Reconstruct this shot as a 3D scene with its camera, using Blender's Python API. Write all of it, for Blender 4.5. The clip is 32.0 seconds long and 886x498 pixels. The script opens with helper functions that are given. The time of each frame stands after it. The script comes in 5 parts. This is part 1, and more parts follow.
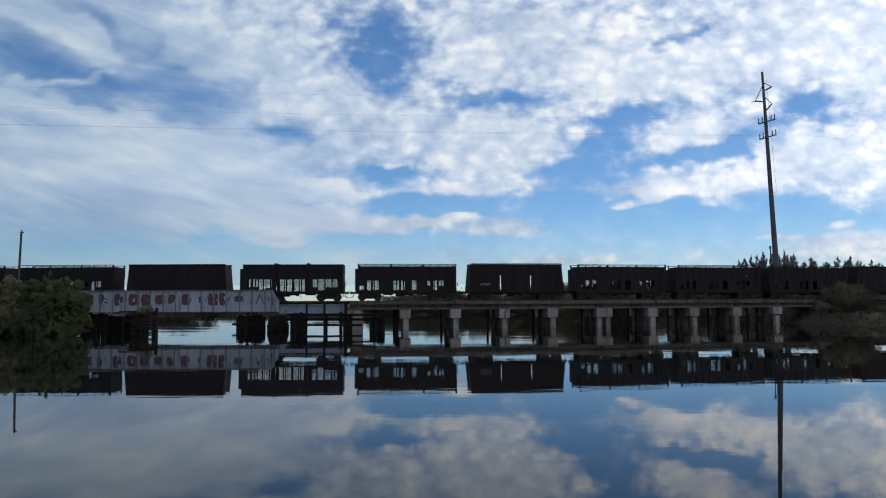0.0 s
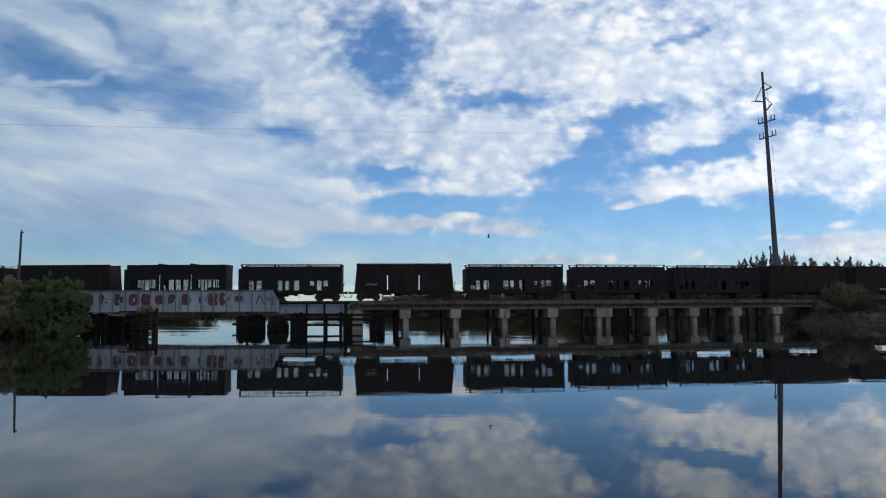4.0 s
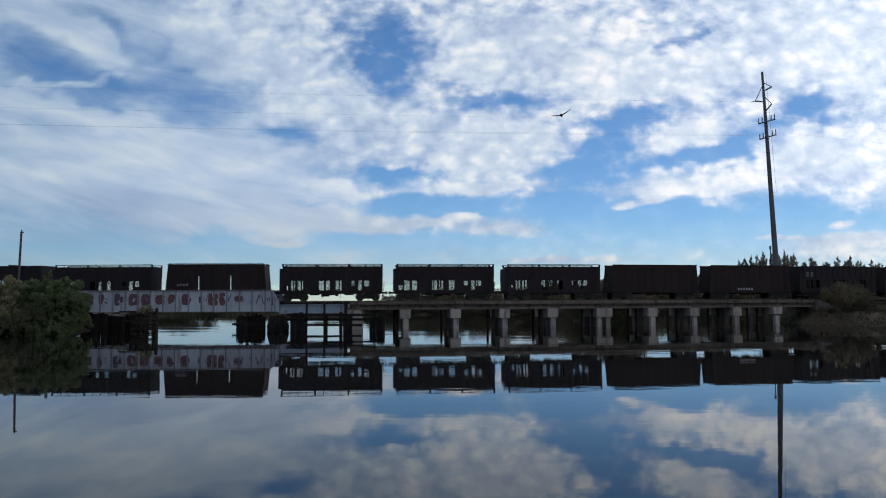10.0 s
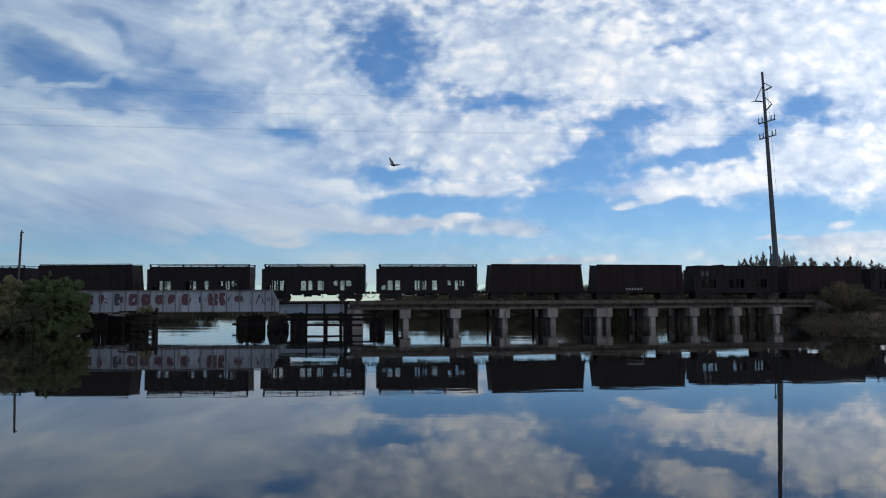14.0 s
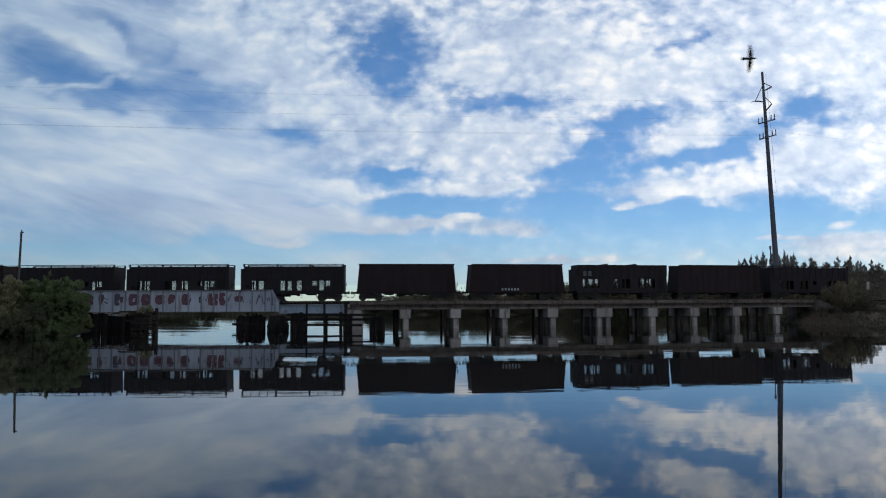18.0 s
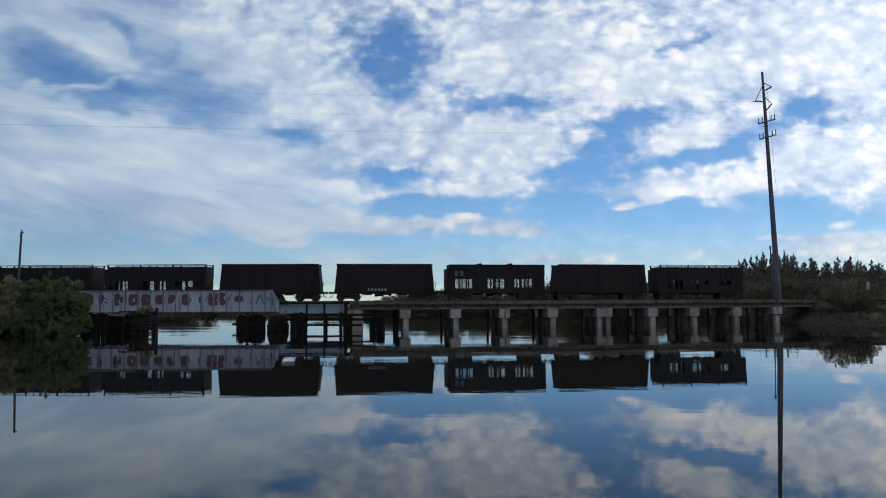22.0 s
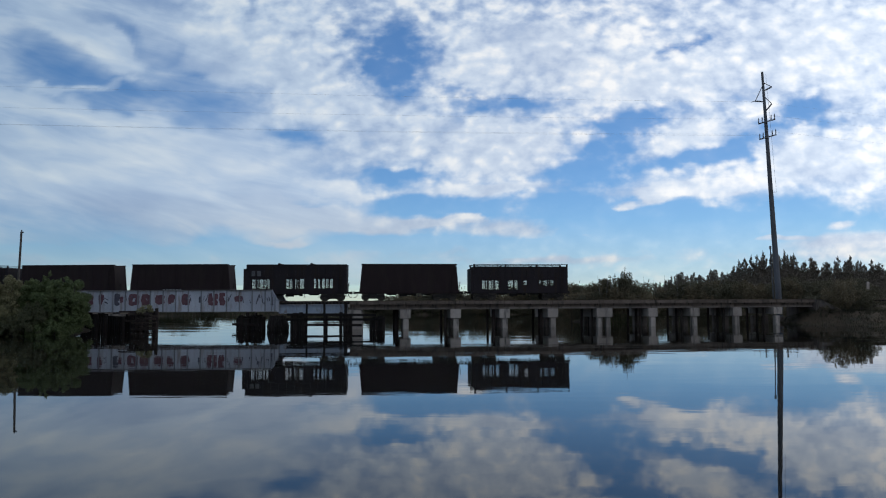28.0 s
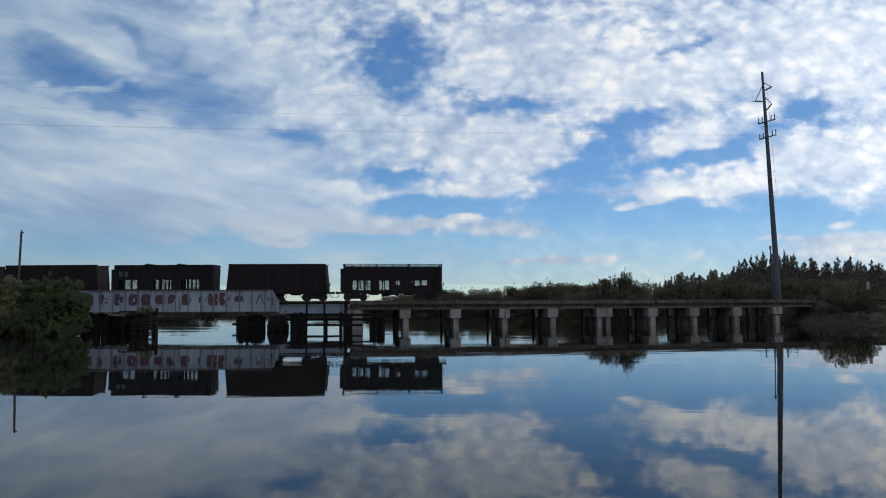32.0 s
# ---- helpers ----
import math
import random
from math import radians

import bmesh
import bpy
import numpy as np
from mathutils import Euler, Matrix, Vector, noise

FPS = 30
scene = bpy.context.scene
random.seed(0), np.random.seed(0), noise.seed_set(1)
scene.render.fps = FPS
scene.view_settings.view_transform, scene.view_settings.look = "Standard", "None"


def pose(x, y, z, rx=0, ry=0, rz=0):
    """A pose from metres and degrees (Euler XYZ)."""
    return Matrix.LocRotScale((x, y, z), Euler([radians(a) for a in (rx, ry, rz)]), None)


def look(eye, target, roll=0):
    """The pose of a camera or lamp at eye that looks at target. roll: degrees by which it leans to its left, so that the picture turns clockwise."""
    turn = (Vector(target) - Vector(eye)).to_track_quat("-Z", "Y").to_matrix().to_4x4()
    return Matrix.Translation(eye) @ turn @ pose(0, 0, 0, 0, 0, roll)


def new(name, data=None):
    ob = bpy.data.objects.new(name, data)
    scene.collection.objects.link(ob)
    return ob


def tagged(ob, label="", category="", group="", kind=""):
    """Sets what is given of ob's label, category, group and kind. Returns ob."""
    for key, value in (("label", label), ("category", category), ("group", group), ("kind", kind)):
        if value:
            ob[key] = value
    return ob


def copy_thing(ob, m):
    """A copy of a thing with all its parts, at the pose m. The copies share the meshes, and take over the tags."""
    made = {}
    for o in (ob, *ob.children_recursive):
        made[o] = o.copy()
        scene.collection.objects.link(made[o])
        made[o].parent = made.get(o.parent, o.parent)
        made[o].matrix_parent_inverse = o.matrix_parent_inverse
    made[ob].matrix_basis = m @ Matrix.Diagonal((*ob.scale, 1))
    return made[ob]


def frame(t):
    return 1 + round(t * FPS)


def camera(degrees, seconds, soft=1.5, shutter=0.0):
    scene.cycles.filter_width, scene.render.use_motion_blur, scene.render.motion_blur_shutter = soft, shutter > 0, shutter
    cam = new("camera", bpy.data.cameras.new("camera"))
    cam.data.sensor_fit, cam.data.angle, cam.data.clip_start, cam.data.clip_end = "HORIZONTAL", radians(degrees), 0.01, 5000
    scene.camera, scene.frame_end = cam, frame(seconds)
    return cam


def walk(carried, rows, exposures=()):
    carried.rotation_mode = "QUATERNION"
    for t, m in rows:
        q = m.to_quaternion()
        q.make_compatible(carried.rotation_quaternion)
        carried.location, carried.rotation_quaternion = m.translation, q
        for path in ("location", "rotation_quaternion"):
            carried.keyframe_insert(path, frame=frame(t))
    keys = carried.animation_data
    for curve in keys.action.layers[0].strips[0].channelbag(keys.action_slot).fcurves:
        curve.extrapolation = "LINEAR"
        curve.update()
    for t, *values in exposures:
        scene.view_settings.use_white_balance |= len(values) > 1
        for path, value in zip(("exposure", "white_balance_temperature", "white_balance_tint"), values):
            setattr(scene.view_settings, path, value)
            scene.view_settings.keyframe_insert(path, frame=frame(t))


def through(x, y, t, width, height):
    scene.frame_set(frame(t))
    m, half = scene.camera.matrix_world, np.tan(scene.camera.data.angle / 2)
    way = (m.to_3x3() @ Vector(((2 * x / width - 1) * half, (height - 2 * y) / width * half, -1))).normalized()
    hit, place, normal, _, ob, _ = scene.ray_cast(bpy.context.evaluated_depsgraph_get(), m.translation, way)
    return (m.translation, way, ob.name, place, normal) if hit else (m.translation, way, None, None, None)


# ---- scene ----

# The camera stands still on the near bank, 3 m over the water.
EYE = (0.0, 0.0, 3.0)
cam = camera(62.0, 32.0, soft=1.1, shutter=0.5)
STILL = look(EYE, (0.0, 100.0, 3.0 + 100.0 * math.tan(0.07025)), -0.239)
walk(cam, [(0.0, STILL), (32.0, STILL)], [(0.0, 0.0), (30.0, 0.0), (32.0, -0.08)])

# ---- light ----
SUN_EL, SUN_AZ = 42.0, 34.0          # degrees; azimuth from +y towards +x
world = bpy.data.worlds.new("sky")
scene.world = world
world.use_nodes = True
wn, wl = world.node_tree.nodes, world.node_tree.links
sky = wn.new("ShaderNodeTexSky")
sky.sky_type = "NISHITA"
sky.sun_disc = False
sky.sun_elevation = radians(SUN_EL)
sky.sun_rotation = radians(SUN_AZ)
sky.altitude = 0.0
sky.air_density, sky.dust_density, sky.ozone_density = 0.8, 0.1, 4.5
wn["Background"].inputs["Strength"].default_value = 0.072
deep = wn.new("ShaderNodeHueSaturation")
deep.inputs["Saturation"].default_value = 1.16
tint = wn.new("ShaderNodeMix")
tint.data_type, tint.blend_type = "RGBA", "MULTIPLY"
tint.inputs[0].default_value = 1.0
tint.inputs[7].default_value = (0.98, 1.085, 1.15, 1.0)
wl.new(sky.outputs[0], tint.inputs[6])
wl.new(tint.outputs[2], deep.inputs["Color"])
wl.new(deep.outputs[0], wn["Background"].inputs["Color"])
sun = new("sun", bpy.data.lights.new("sun", "SUN"))
sun.data.energy, sun.data.angle, sun.data.color = 2.2, radians(0.6), (1.0, 0.95, 0.87)
sx, sy = math.sin(radians(SUN_AZ)) * math.cos(radians(SUN_EL)), math.cos(radians(SUN_AZ)) * math.cos(radians(SUN_EL))
sun.matrix_basis = look((sx * 300, sy * 300, math.sin(radians(SUN_EL)) * 300), (0, 0, 0))


# ---- materials ----
def nodes_of(name):
    mat = bpy.data.materials.new(name)
    mat.use_nodes = True
    return mat, mat.node_tree.nodes, mat.node_tree.links


def math_node(n, l, op, a, b=None, c=None, clamp=False):
    nd = n.new("ShaderNodeMath")
    nd.operation, nd.use_clamp = op, clamp
    for i, v in enumerate((a, b, c)):
        if v is None:
            continue
        if isinstance(v, (int, float)):
            nd.inputs[i].default_value = v
        else:
            l.new(v, nd.inputs[i])
    return nd.outputs[0]


def noise_of(n, l, vec, scale, detail=4.0, rough=0.55, dist=0.0):
    nd = n.new("ShaderNodeTexNoise")
    nd.inputs["Scale"].default_value, nd.inputs["Detail"].default_value = scale, detail
    nd.inputs["Roughness"].default_value, nd.inputs["Distortion"].default_value = rough, dist
    l.new(vec, nd.inputs["Vector"])
    return nd.outputs[0]


def mapped(n, l, vec, loc=(0, 0, 0), rot=(0, 0, 0), scale=(1, 1, 1)):
    nd = n.new("ShaderNodeMapping")
    nd.inputs[1].default_value, nd.inputs[2].default_value, nd.inputs[3].default_value = loc, rot, scale
    l.new(vec, nd.inputs[0])
    return nd.outputs[0]


def ramp(n, l, fac, stops):
    nd = n.new("ShaderNodeValToRGB")
    e = nd.color_ramp.elements
    while len(e) < len(stops):
        e.new(0.5)
    for k, (p, c) in zip(e, stops):
        k.position, k.color = p, (*c, 1.0)
    l.new(fac, nd.inputs[0])
    return nd.outputs[0]


def surface(name, low, high, scale=2.0, fine=18.0, rough=0.8, metal=0.0, bump=0.3, depth=0.02, stain=None, streak=1.0, vary=0.0, spread=(0.3, 0.7)):
    """Two scales of variation between two colours, a third for stains, and fine relief."""
    mat, n, l = nodes_of(name)
    bsdf = n["Principled BSDF"]
    tc = n.new("ShaderNodeTexCoord").outputs["Object"]
    big = noise_of(n, l, mapped(n, l, tc, scale=(1, 1, 1.0 / streak)), scale, 5.0, 0.6)
    small = noise_of(n, l, tc, fine, 6.0, 0.65)
    mix = math_node(n, l, "ADD", math_node(n, l, "MULTIPLY", big, 0.6), math_node(n, l, "MULTIPLY", small, 0.4))
    if vary:
        rnd = n.new("ShaderNodeObjectInfo").outputs["Random"]
        mix = math_node(n, l, "ADD", mix, math_node(n, l, "MULTIPLY", math_node(n, l, "SUBTRACT", rnd, 0.5), vary))
    col = ramp(n, l, mix, [(spread[0], low), (spread[1], high)])
    if stain:
        third = noise_of(n, l, mapped(n, l, tc, loc=(7, 3, 1), scale=(1, 1, 1.0 / (streak * 2.5))), scale * 1.7, 6.0, 0.7)
        fac = ramp(n, l, third, [(0.52, (0, 0, 0)), (0.66, (1, 1, 1))])
        mx = n.new("ShaderNodeMix")
        mx.data_type = "RGBA"
        l.new(fac, mx.inputs[0])
        l.new(col, mx.inputs[6])
        mx.inputs[7].default_value = (*stain, 1.0)
        col = mx.outputs[2]
    l.new(col, bsdf.inputs["Base Color"])
    bsdf.inputs["Roughness"].default_value, bsdf.inputs["Metallic"].default_value = rough, metal
    bsdf.inputs["Specular IOR Level"].default_value = 0.2
    if bump:
        b = n.new("ShaderNodeBump")
        b.inputs["Strength"].default_value, b.inputs["Distance"].default_value = bump, depth
        l.new(small, b.inputs["Height"])
        l.new(b.outputs[0], bsdf.inputs["Normal"])
    return mat


def leaf_material(name, low, high, through=0.35):
    mat, n, l = nodes_of(name)
    bsdf = n["Principled BSDF"]
    rnd = n.new("ShaderNodeNewGeometry").outputs["Random Per Island"]
    tc = n.new("ShaderNodeTexCoord").outputs["Object"]
    big = noise_of(n, l, tc, 0.6, 3.0)
    f = math_node(n, l, "ADD", math_node(n, l, "MULTIPLY", rnd, 0.55), math_node(n, l, "MULTIPLY", big, 0.5))
    col = ramp(n, l, f, [(0.25, low), (0.8, high)])
    l.new(col, bsdf.inputs["Base Color"])
    bsdf.inputs["Roughness"].default_value = 0.6
    bsdf.inputs["Specular IOR Level"].default_value = 0.15
    tr = n.new("ShaderNodeBsdfTranslucent")
    l.new(col, tr.inputs[0])
    mx = n.new("ShaderNodeMixShader")
    mx.inputs[0].default_value = through
    l.new(bsdf.outputs[0], mx.inputs[1])
    l.new(tr.outputs[0], mx.inputs[2])
    l.new(mx.outputs[0], n["Material Output"].inputs[0])
    return mat


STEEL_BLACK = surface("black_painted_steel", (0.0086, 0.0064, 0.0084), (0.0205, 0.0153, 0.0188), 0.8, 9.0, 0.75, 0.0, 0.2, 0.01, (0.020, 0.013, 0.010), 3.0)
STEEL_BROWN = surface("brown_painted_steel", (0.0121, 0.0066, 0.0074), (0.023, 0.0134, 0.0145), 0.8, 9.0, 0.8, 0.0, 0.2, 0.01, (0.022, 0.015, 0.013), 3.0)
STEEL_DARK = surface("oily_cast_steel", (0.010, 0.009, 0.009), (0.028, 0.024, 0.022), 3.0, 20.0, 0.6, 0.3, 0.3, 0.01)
WHEEL_STEEL = surface("worn_wheel_steel", (0.02, 0.018, 0.017), (0.07, 0.06, 0.05), 4.0, 25.0, 0.45, 0.7, 0.2, 0.005)
PALE_LETTERS = surface("worn_white_stencil", (0.10, 0.10, 0.11), (0.30, 0.30, 0.31), 6.0, 25.0, 0.7)
STENCIL = surface("bold_white_stencil", (0.17, 0.17, 0.18), (0.32, 0.32, 0.33), 3.0, 20.0, 0.7)
PATCH_GREY = surface("grey_primer", (0.05, 0.05, 0.055), (0.11, 0.11, 0.115), 6.0, 25.0, 0.7)
RAIL_STEEL = surface("rail_steel", (0.05, 0.035, 0.028), (0.12, 0.09, 0.07), 3.0, 20.0, 0.5, 0.6, 0.2, 0.004)
COAL_LOAD = surface("grey_stone_load", (0.05, 0.05, 0.05), (0.16, 0.155, 0.15), 3.0, 14.0, 0.95, 0.0, 0.8, 0.05)
WHITE_PAINT = surface("weathered_white_paint", (0.25, 0.26, 0.30), (0.43, 0.44, 0.49), 0.7, 10.0, 0.6, 0.0, 0.15, 0.01, (0.22, 0.19, 0.18), 2.5, 0.15)
GREY_BLUE = surface("blue_grey_steel_paint", (0.17, 0.20, 0.25), (0.29, 0.33, 0.39), 1.2, 12.0, 0.6, 0.0, 0.2, 0.01, (0.12, 0.08, 0.06), 2.0)
# stained, and darkened so the stiffeners show as dark lines in flat light
GIRDER_EDGE = surface("darkened_stained_white", (0.12, 0.12, 0.135), (0.26, 0.265, 0.29), 1.5, 12.0, 0.7, 0.0, 0.2, 0.01, (0.09, 0.065, 0.055), 3.0, 0.2)
RUSTY = surface("rusty_grey_flange", (0.10, 0.085, 0.08), (0.26, 0.24, 0.24), 1.5, 14.0, 0.8, 0.2, 0.3, 0.01, (0.12, 0.06, 0.04))
RED_PAINT = surface("sprayed_red_paint", (0.078, 0.034, 0.043), (0.155, 0.075, 0.086), 2.5, 14.0, 0.6, 0.0, 0.0, 0.01)
DARK_PAINT = surface("sprayed_dark_paint", (0.04, 0.04, 0.055), (0.11, 0.10, 0.12), 2.5, 14.0, 0.6, 0.0, 0.0, 0.01)
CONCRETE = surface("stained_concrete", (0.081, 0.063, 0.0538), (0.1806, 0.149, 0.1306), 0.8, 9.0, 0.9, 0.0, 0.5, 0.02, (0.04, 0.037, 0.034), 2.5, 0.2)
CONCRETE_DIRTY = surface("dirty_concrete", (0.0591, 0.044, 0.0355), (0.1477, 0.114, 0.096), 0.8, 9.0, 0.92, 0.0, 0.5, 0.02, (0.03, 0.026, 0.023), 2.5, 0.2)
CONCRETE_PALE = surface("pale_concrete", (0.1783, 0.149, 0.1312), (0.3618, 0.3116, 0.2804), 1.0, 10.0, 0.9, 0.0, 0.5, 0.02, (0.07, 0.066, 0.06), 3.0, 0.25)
TIMBER = surface("creosoted_timber", (0.005, 0.0038, 0.0036), (0.0175, 0.012, 0.011), 2.0, 14.0, 0.85, 0.0, 0.6, 0.02, (0.018, 0.016, 0.014), 4.0, 0.3)
TIMBER_GREY = surface("grey_weathered_timber", (0.0175, 0.012, 0.0105), (0.0562, 0.04, 0.035), 2.0, 14.0, 0.9, 0.0, 0.6, 0.02, (0.03, 0.026, 0.022), 4.0, 0.3)
BALLAST = surface("crushed_stone_ballast", (0.08, 0.075, 0.07), (0.22, 0.21, 0.195), 4.0, 22.0, 0.95, 0.0, 1.0, 0.06)
GALVANISED = surface("weathered_pole_steel", (0.060, 0.064, 0.076), (0.12, 0.125, 0.14), 0.5, 8.0, 0.65, 0.2, 0.15, 0.01, (0.075, 0.062, 0.06), 4.0)
INSULATOR = surface("grey_polymer_insulator", (0.10, 0.10, 0.11), (0.18, 0.18, 0.19), 5.0, 20.0, 0.5)
POLE_WOOD = surface("grey_pole_wood", (0.05, 0.042, 0.036), (0.12, 0.10, 0.09), 2.0, 14.0, 0.9, 0.0, 0.5, 0.02, None, 5.0)
WIRE = surface("dull_wire", (0.22, 0.24, 0.28), (0.30, 0.32, 0.36), 5.0, 20.0, 0.6, 0.3, 0.0)
BARK = surface("grey_brown_bark", (0.035, 0.028, 0.024), (0.10, 0.085, 0.075), 3.0, 18.0, 0.95, 0.0, 0.7, 0.02)
DEAD_WOOD = surface("bleached_dead_wood", (0.10, 0.095, 0.09), (0.22, 0.21, 0.20), 3.0, 18.0, 0.9)
FEATHER = surface("dark_feathers", (0.012, 0.011, 0.011), (0.05, 0.045, 0.042), 6.0, 30.0, 0.7)
FEATHER_PALE = surface("pale_feathers", (0.25, 0.24, 0.23), (0.45, 0.44, 0.42), 6.0, 30.0, 0.7)
MANGROVE = leaf_material("mangrove_leaves", (0.074, 0.094, 0.042), (0.138, 0.168, 0.074))
SHRUB = leaf_material("shrub_leaves", (0.0605, 0.064, 0.0361), (0.121, 0.12, 0.0665))
FAR_LEAF = leaf_material("far_shore_leaves", (0.0572, 0.054, 0.0361), (0.1078, 0.096, 0.0627))
DRY = leaf_material("dry_shrub_leaves", (0.0682, 0.055, 0.0361), (0.1705, 0.138, 0.0874))
OLIVE = leaf_material("dry_olive_leaves", (0.105, 0.100, 0.055), (0.28, 0.255, 0.140))
# lightened: the haze over the distant wood is put into this colour
NEEDLES = leaf_material("pine_needles", (0.077, 0.067, 0.057), (0.1485, 0.13, 0.1064))
REED = leaf_material("marsh_reeds", (0.02, 0.023, 0.011), (0.06, 0.062, 0.028))
GRASS = leaf_material("bank_grass", (0.0248, 0.0245, 0.0168), (0.0608, 0.059, 0.0384))
SOIL = surface("bank_soil", (0.0324, 0.0243, 0.0168), (0.0756, 0.0547, 0.0368), 0.25, 3.0, 0.95, 0.0, 0.3, 0.05, (0.034, 0.030, 0.022))


def water_material():
    mat, n, l = nodes_of("still_dark_water")
    bsdf = n["Principled BSDF"]
    bsdf.inputs["Base Color"].default_value = (0.010, 0.0105, 0.009, 1)
    bsdf.inputs["Roughness"].default_value = 0.015
    bsdf.inputs["IOR"].default_value = 1.265
    tc = n.new("ShaderNodeTexCoord").outputs["Object"]
    swell = noise_of(n, l, mapped(n, l, tc, rot=(0, 0, 0.2), scale=(0.35, 1.0, 1.0)), 0.35, 2.0, 0.5)
    ripple = noise_of(n, l, mapped(n, l, tc, rot=(0, 0, -0.1), scale=(0.3, 1.0, 1.0)), 1.6, 3.0, 0.5)
    calm = ramp(n, l, noise_of(n, l, mapped(n, l, tc, scale=(0.4, 1.0, 1.0)), 0.05, 2.0), [(0.42, (0.25, 0.25, 0.25)), (0.62, (1, 1, 1))])
    hgt = math_node(n, l, "ADD", math_node(n, l, "MULTIPLY", swell, 1.5), math_node(n, l, "MULTIPLY", math_node(n, l, "MULTIPLY", ripple, 0.55), calm))
    sep = n.new("ShaderNodeSeparateXYZ")
    l.new(tc, sep.inputs[0])
    lee = n.new("ShaderNodeMapRange")           # the water lies calmer in the lee of the near bank
    lee.inputs[1].default_value, lee.inputs[2].default_value = 14.0, 66.0
    lee.inputs[3].default_value, lee.inputs[4].default_value = 0.30, 1.5
    l.new(sep.outputs[1], lee.inputs[0])
    hgt = math_node(n, l, "MULTIPLY", hgt, lee.outputs[0])
    out = n.new("ShaderNodeMapRange")           # long low waves out in the channel
    out.inputs[1].default_value, out.inputs[2].default_value = 42.0, 84.0
    out.inputs[3].default_value, out.inputs[4].default_value = 0.0, 9.0
    l.new(sep.outputs[1], out.inputs[0])
    long_ = noise_of(n, l, mapped(n, l, tc, loc=(3, 9, 0), rot=(0, 0, 0.06), scale=(0.2, 1.0, 1.0)), 0.15, 1.0, 0.4)
    hgt = math_node(n, l, "ADD", hgt, math_node(n, l, "MULTIPLY", long_, out.outputs[0]))
    b = n.new("ShaderNodeBump")
    b.inputs["Strength"].default_value, b.inputs["Distance"].default_value = 1.0, 0.006
    l.new(hgt, b.inputs["Height"])
    l.new(b.outputs[0], bsdf.inputs["Normal"])
    return mat


def cloud_material():
    """Broken cloud. Cover and painted tone come from the sheet; their edges are broken up by noise."""
    mat, n, l = nodes_of("broken_cloud")
    n.remove(n["Principled BSDF"])
    tc = n.new("ShaderNodeTexCoord").outputs["Object"]
    sep = n.new("ShaderNodeSeparateXYZ")
    l.new(tc, sep.inputs[0])
    ahead = math_node(n, l, "MAXIMUM", sep.outputs[1], 36.0)
    u = math_node(n, l, "MULTIPLY", math_node(n, l, "DIVIDE", sep.outputs[0], ahead), 1000.0)
    w = math_node(n, l, "MULTIPLY", math_node(n, l, "DIVIDE", sep.outputs[2], ahead), 1000.0)
    cmb = n.new("ShaderNodeCombineXYZ")
    l.new(u, cmb.inputs[0])
    l.new(w, cmb.inputs[1])
    steady = cmb.outputs[0]

    def attribute(name):
        nd = n.new("ShaderNodeAttribute")
        nd.attribute_name = name
        return nd.outputs["Fac"]

    cover = attribute("cover")
    # the cover thins out towards the horizon
    low = n.new("ShaderNodeMapRange")
    low.inputs[1].default_value, low.inputs[2].default_value = 50.0, 200.0
    low.inputs[3].default_value, low.inputs[4].default_value = 0.26, 0.60
    l.new(w, low.inputs[0])
    cover = math_node(n, l, "ADD", cover, low.outputs[0])
    round_ = mapped(n, l, cmb.outputs[0], scale=(0.1, 0.15, 0.1))
    drawn = mapped(n, l, mapped(n, l, cmb.outputs[0], rot=(0, 0, radians(15))), scale=(0.022, 0.10, 0.1))
    big = noise_of(n, l, round_, 0.055, 3.0, 0.5)
    side = n.new("ShaderNodeMapRange")          # mottled cells to the right, long streaks to the left
    side.interpolation_type = "SMOOTHSTEP"
    side.inputs[1].default_value, side.inputs[2].default_value = -330.0, -90.0
    l.new(math_node(n, l, "ADD", u, math_node(n, l, "MULTIPLY", math_node(n, l, "SUBTRACT", w, 230.0), 0.9)), side.inputs[0])

    def either(a_, b_):
        tex = n.new("ShaderNodeMix")
        l.new(side.outputs[0], tex.inputs[0])
        l.new(a_, tex.inputs[2])
        l.new(b_, tex.inputs[3])
        return tex.outputs[0]

    def about(v, k):
        return math_node(n, l, "MULTIPLY", math_node(n, l, "SUBTRACT", v, 0.5), k)

    mid_left, mid_right = noise_of(n, l, drawn, 0.30, 4.0, 0.5, 0.6), noise_of(n, l, round_, 0.16, 4.0, 0.55, 0.3)
    fine_left, fine_right = noise_of(n, l, drawn, 1.0, 4.0, 0.55, 0.8), noise_of(n, l, round_, 0.50, 2.6, 0.5)
    mid, fine = either(mid_left, mid_right), either(fine_left, fine_right)
    cells = n.new("ShaderNodeTexVoronoi")
    cells.feature = "SMOOTH_F1"
    cells.inputs["Scale"].default_value, cells.inputs["Smoothness"].default_value = 0.35, 0.6
    bend = n.new("ShaderNodeTexNoise")
    bend.inputs["Scale"].default_value, bend.inputs["Detail"].default_value = 0.022, 3.0
    l.new(steady, bend.inputs["Vector"])
    moved = n.new("ShaderNodeVectorMath")
    moved.operation = "MULTIPLY_ADD"
    l.new(bend.outputs["Color"], moved.inputs[0])
    moved.inputs[1].default_value = (70, 45, 0)
    l.new(steady, moved.inputs[2])
    l.new(mapped(n, l, moved.outputs[0], scale=(0.1, 0.15, 0.1)), cells.inputs["Vector"])
    puff = math_node(n, l, "SUBTRACT", 0.95, cells.outputs["Distance"])
    grain = either(about(fine_left, 0.10), math_node(n, l, "ADD", about(fine_right, 0.66), about(puff, 0.42)))
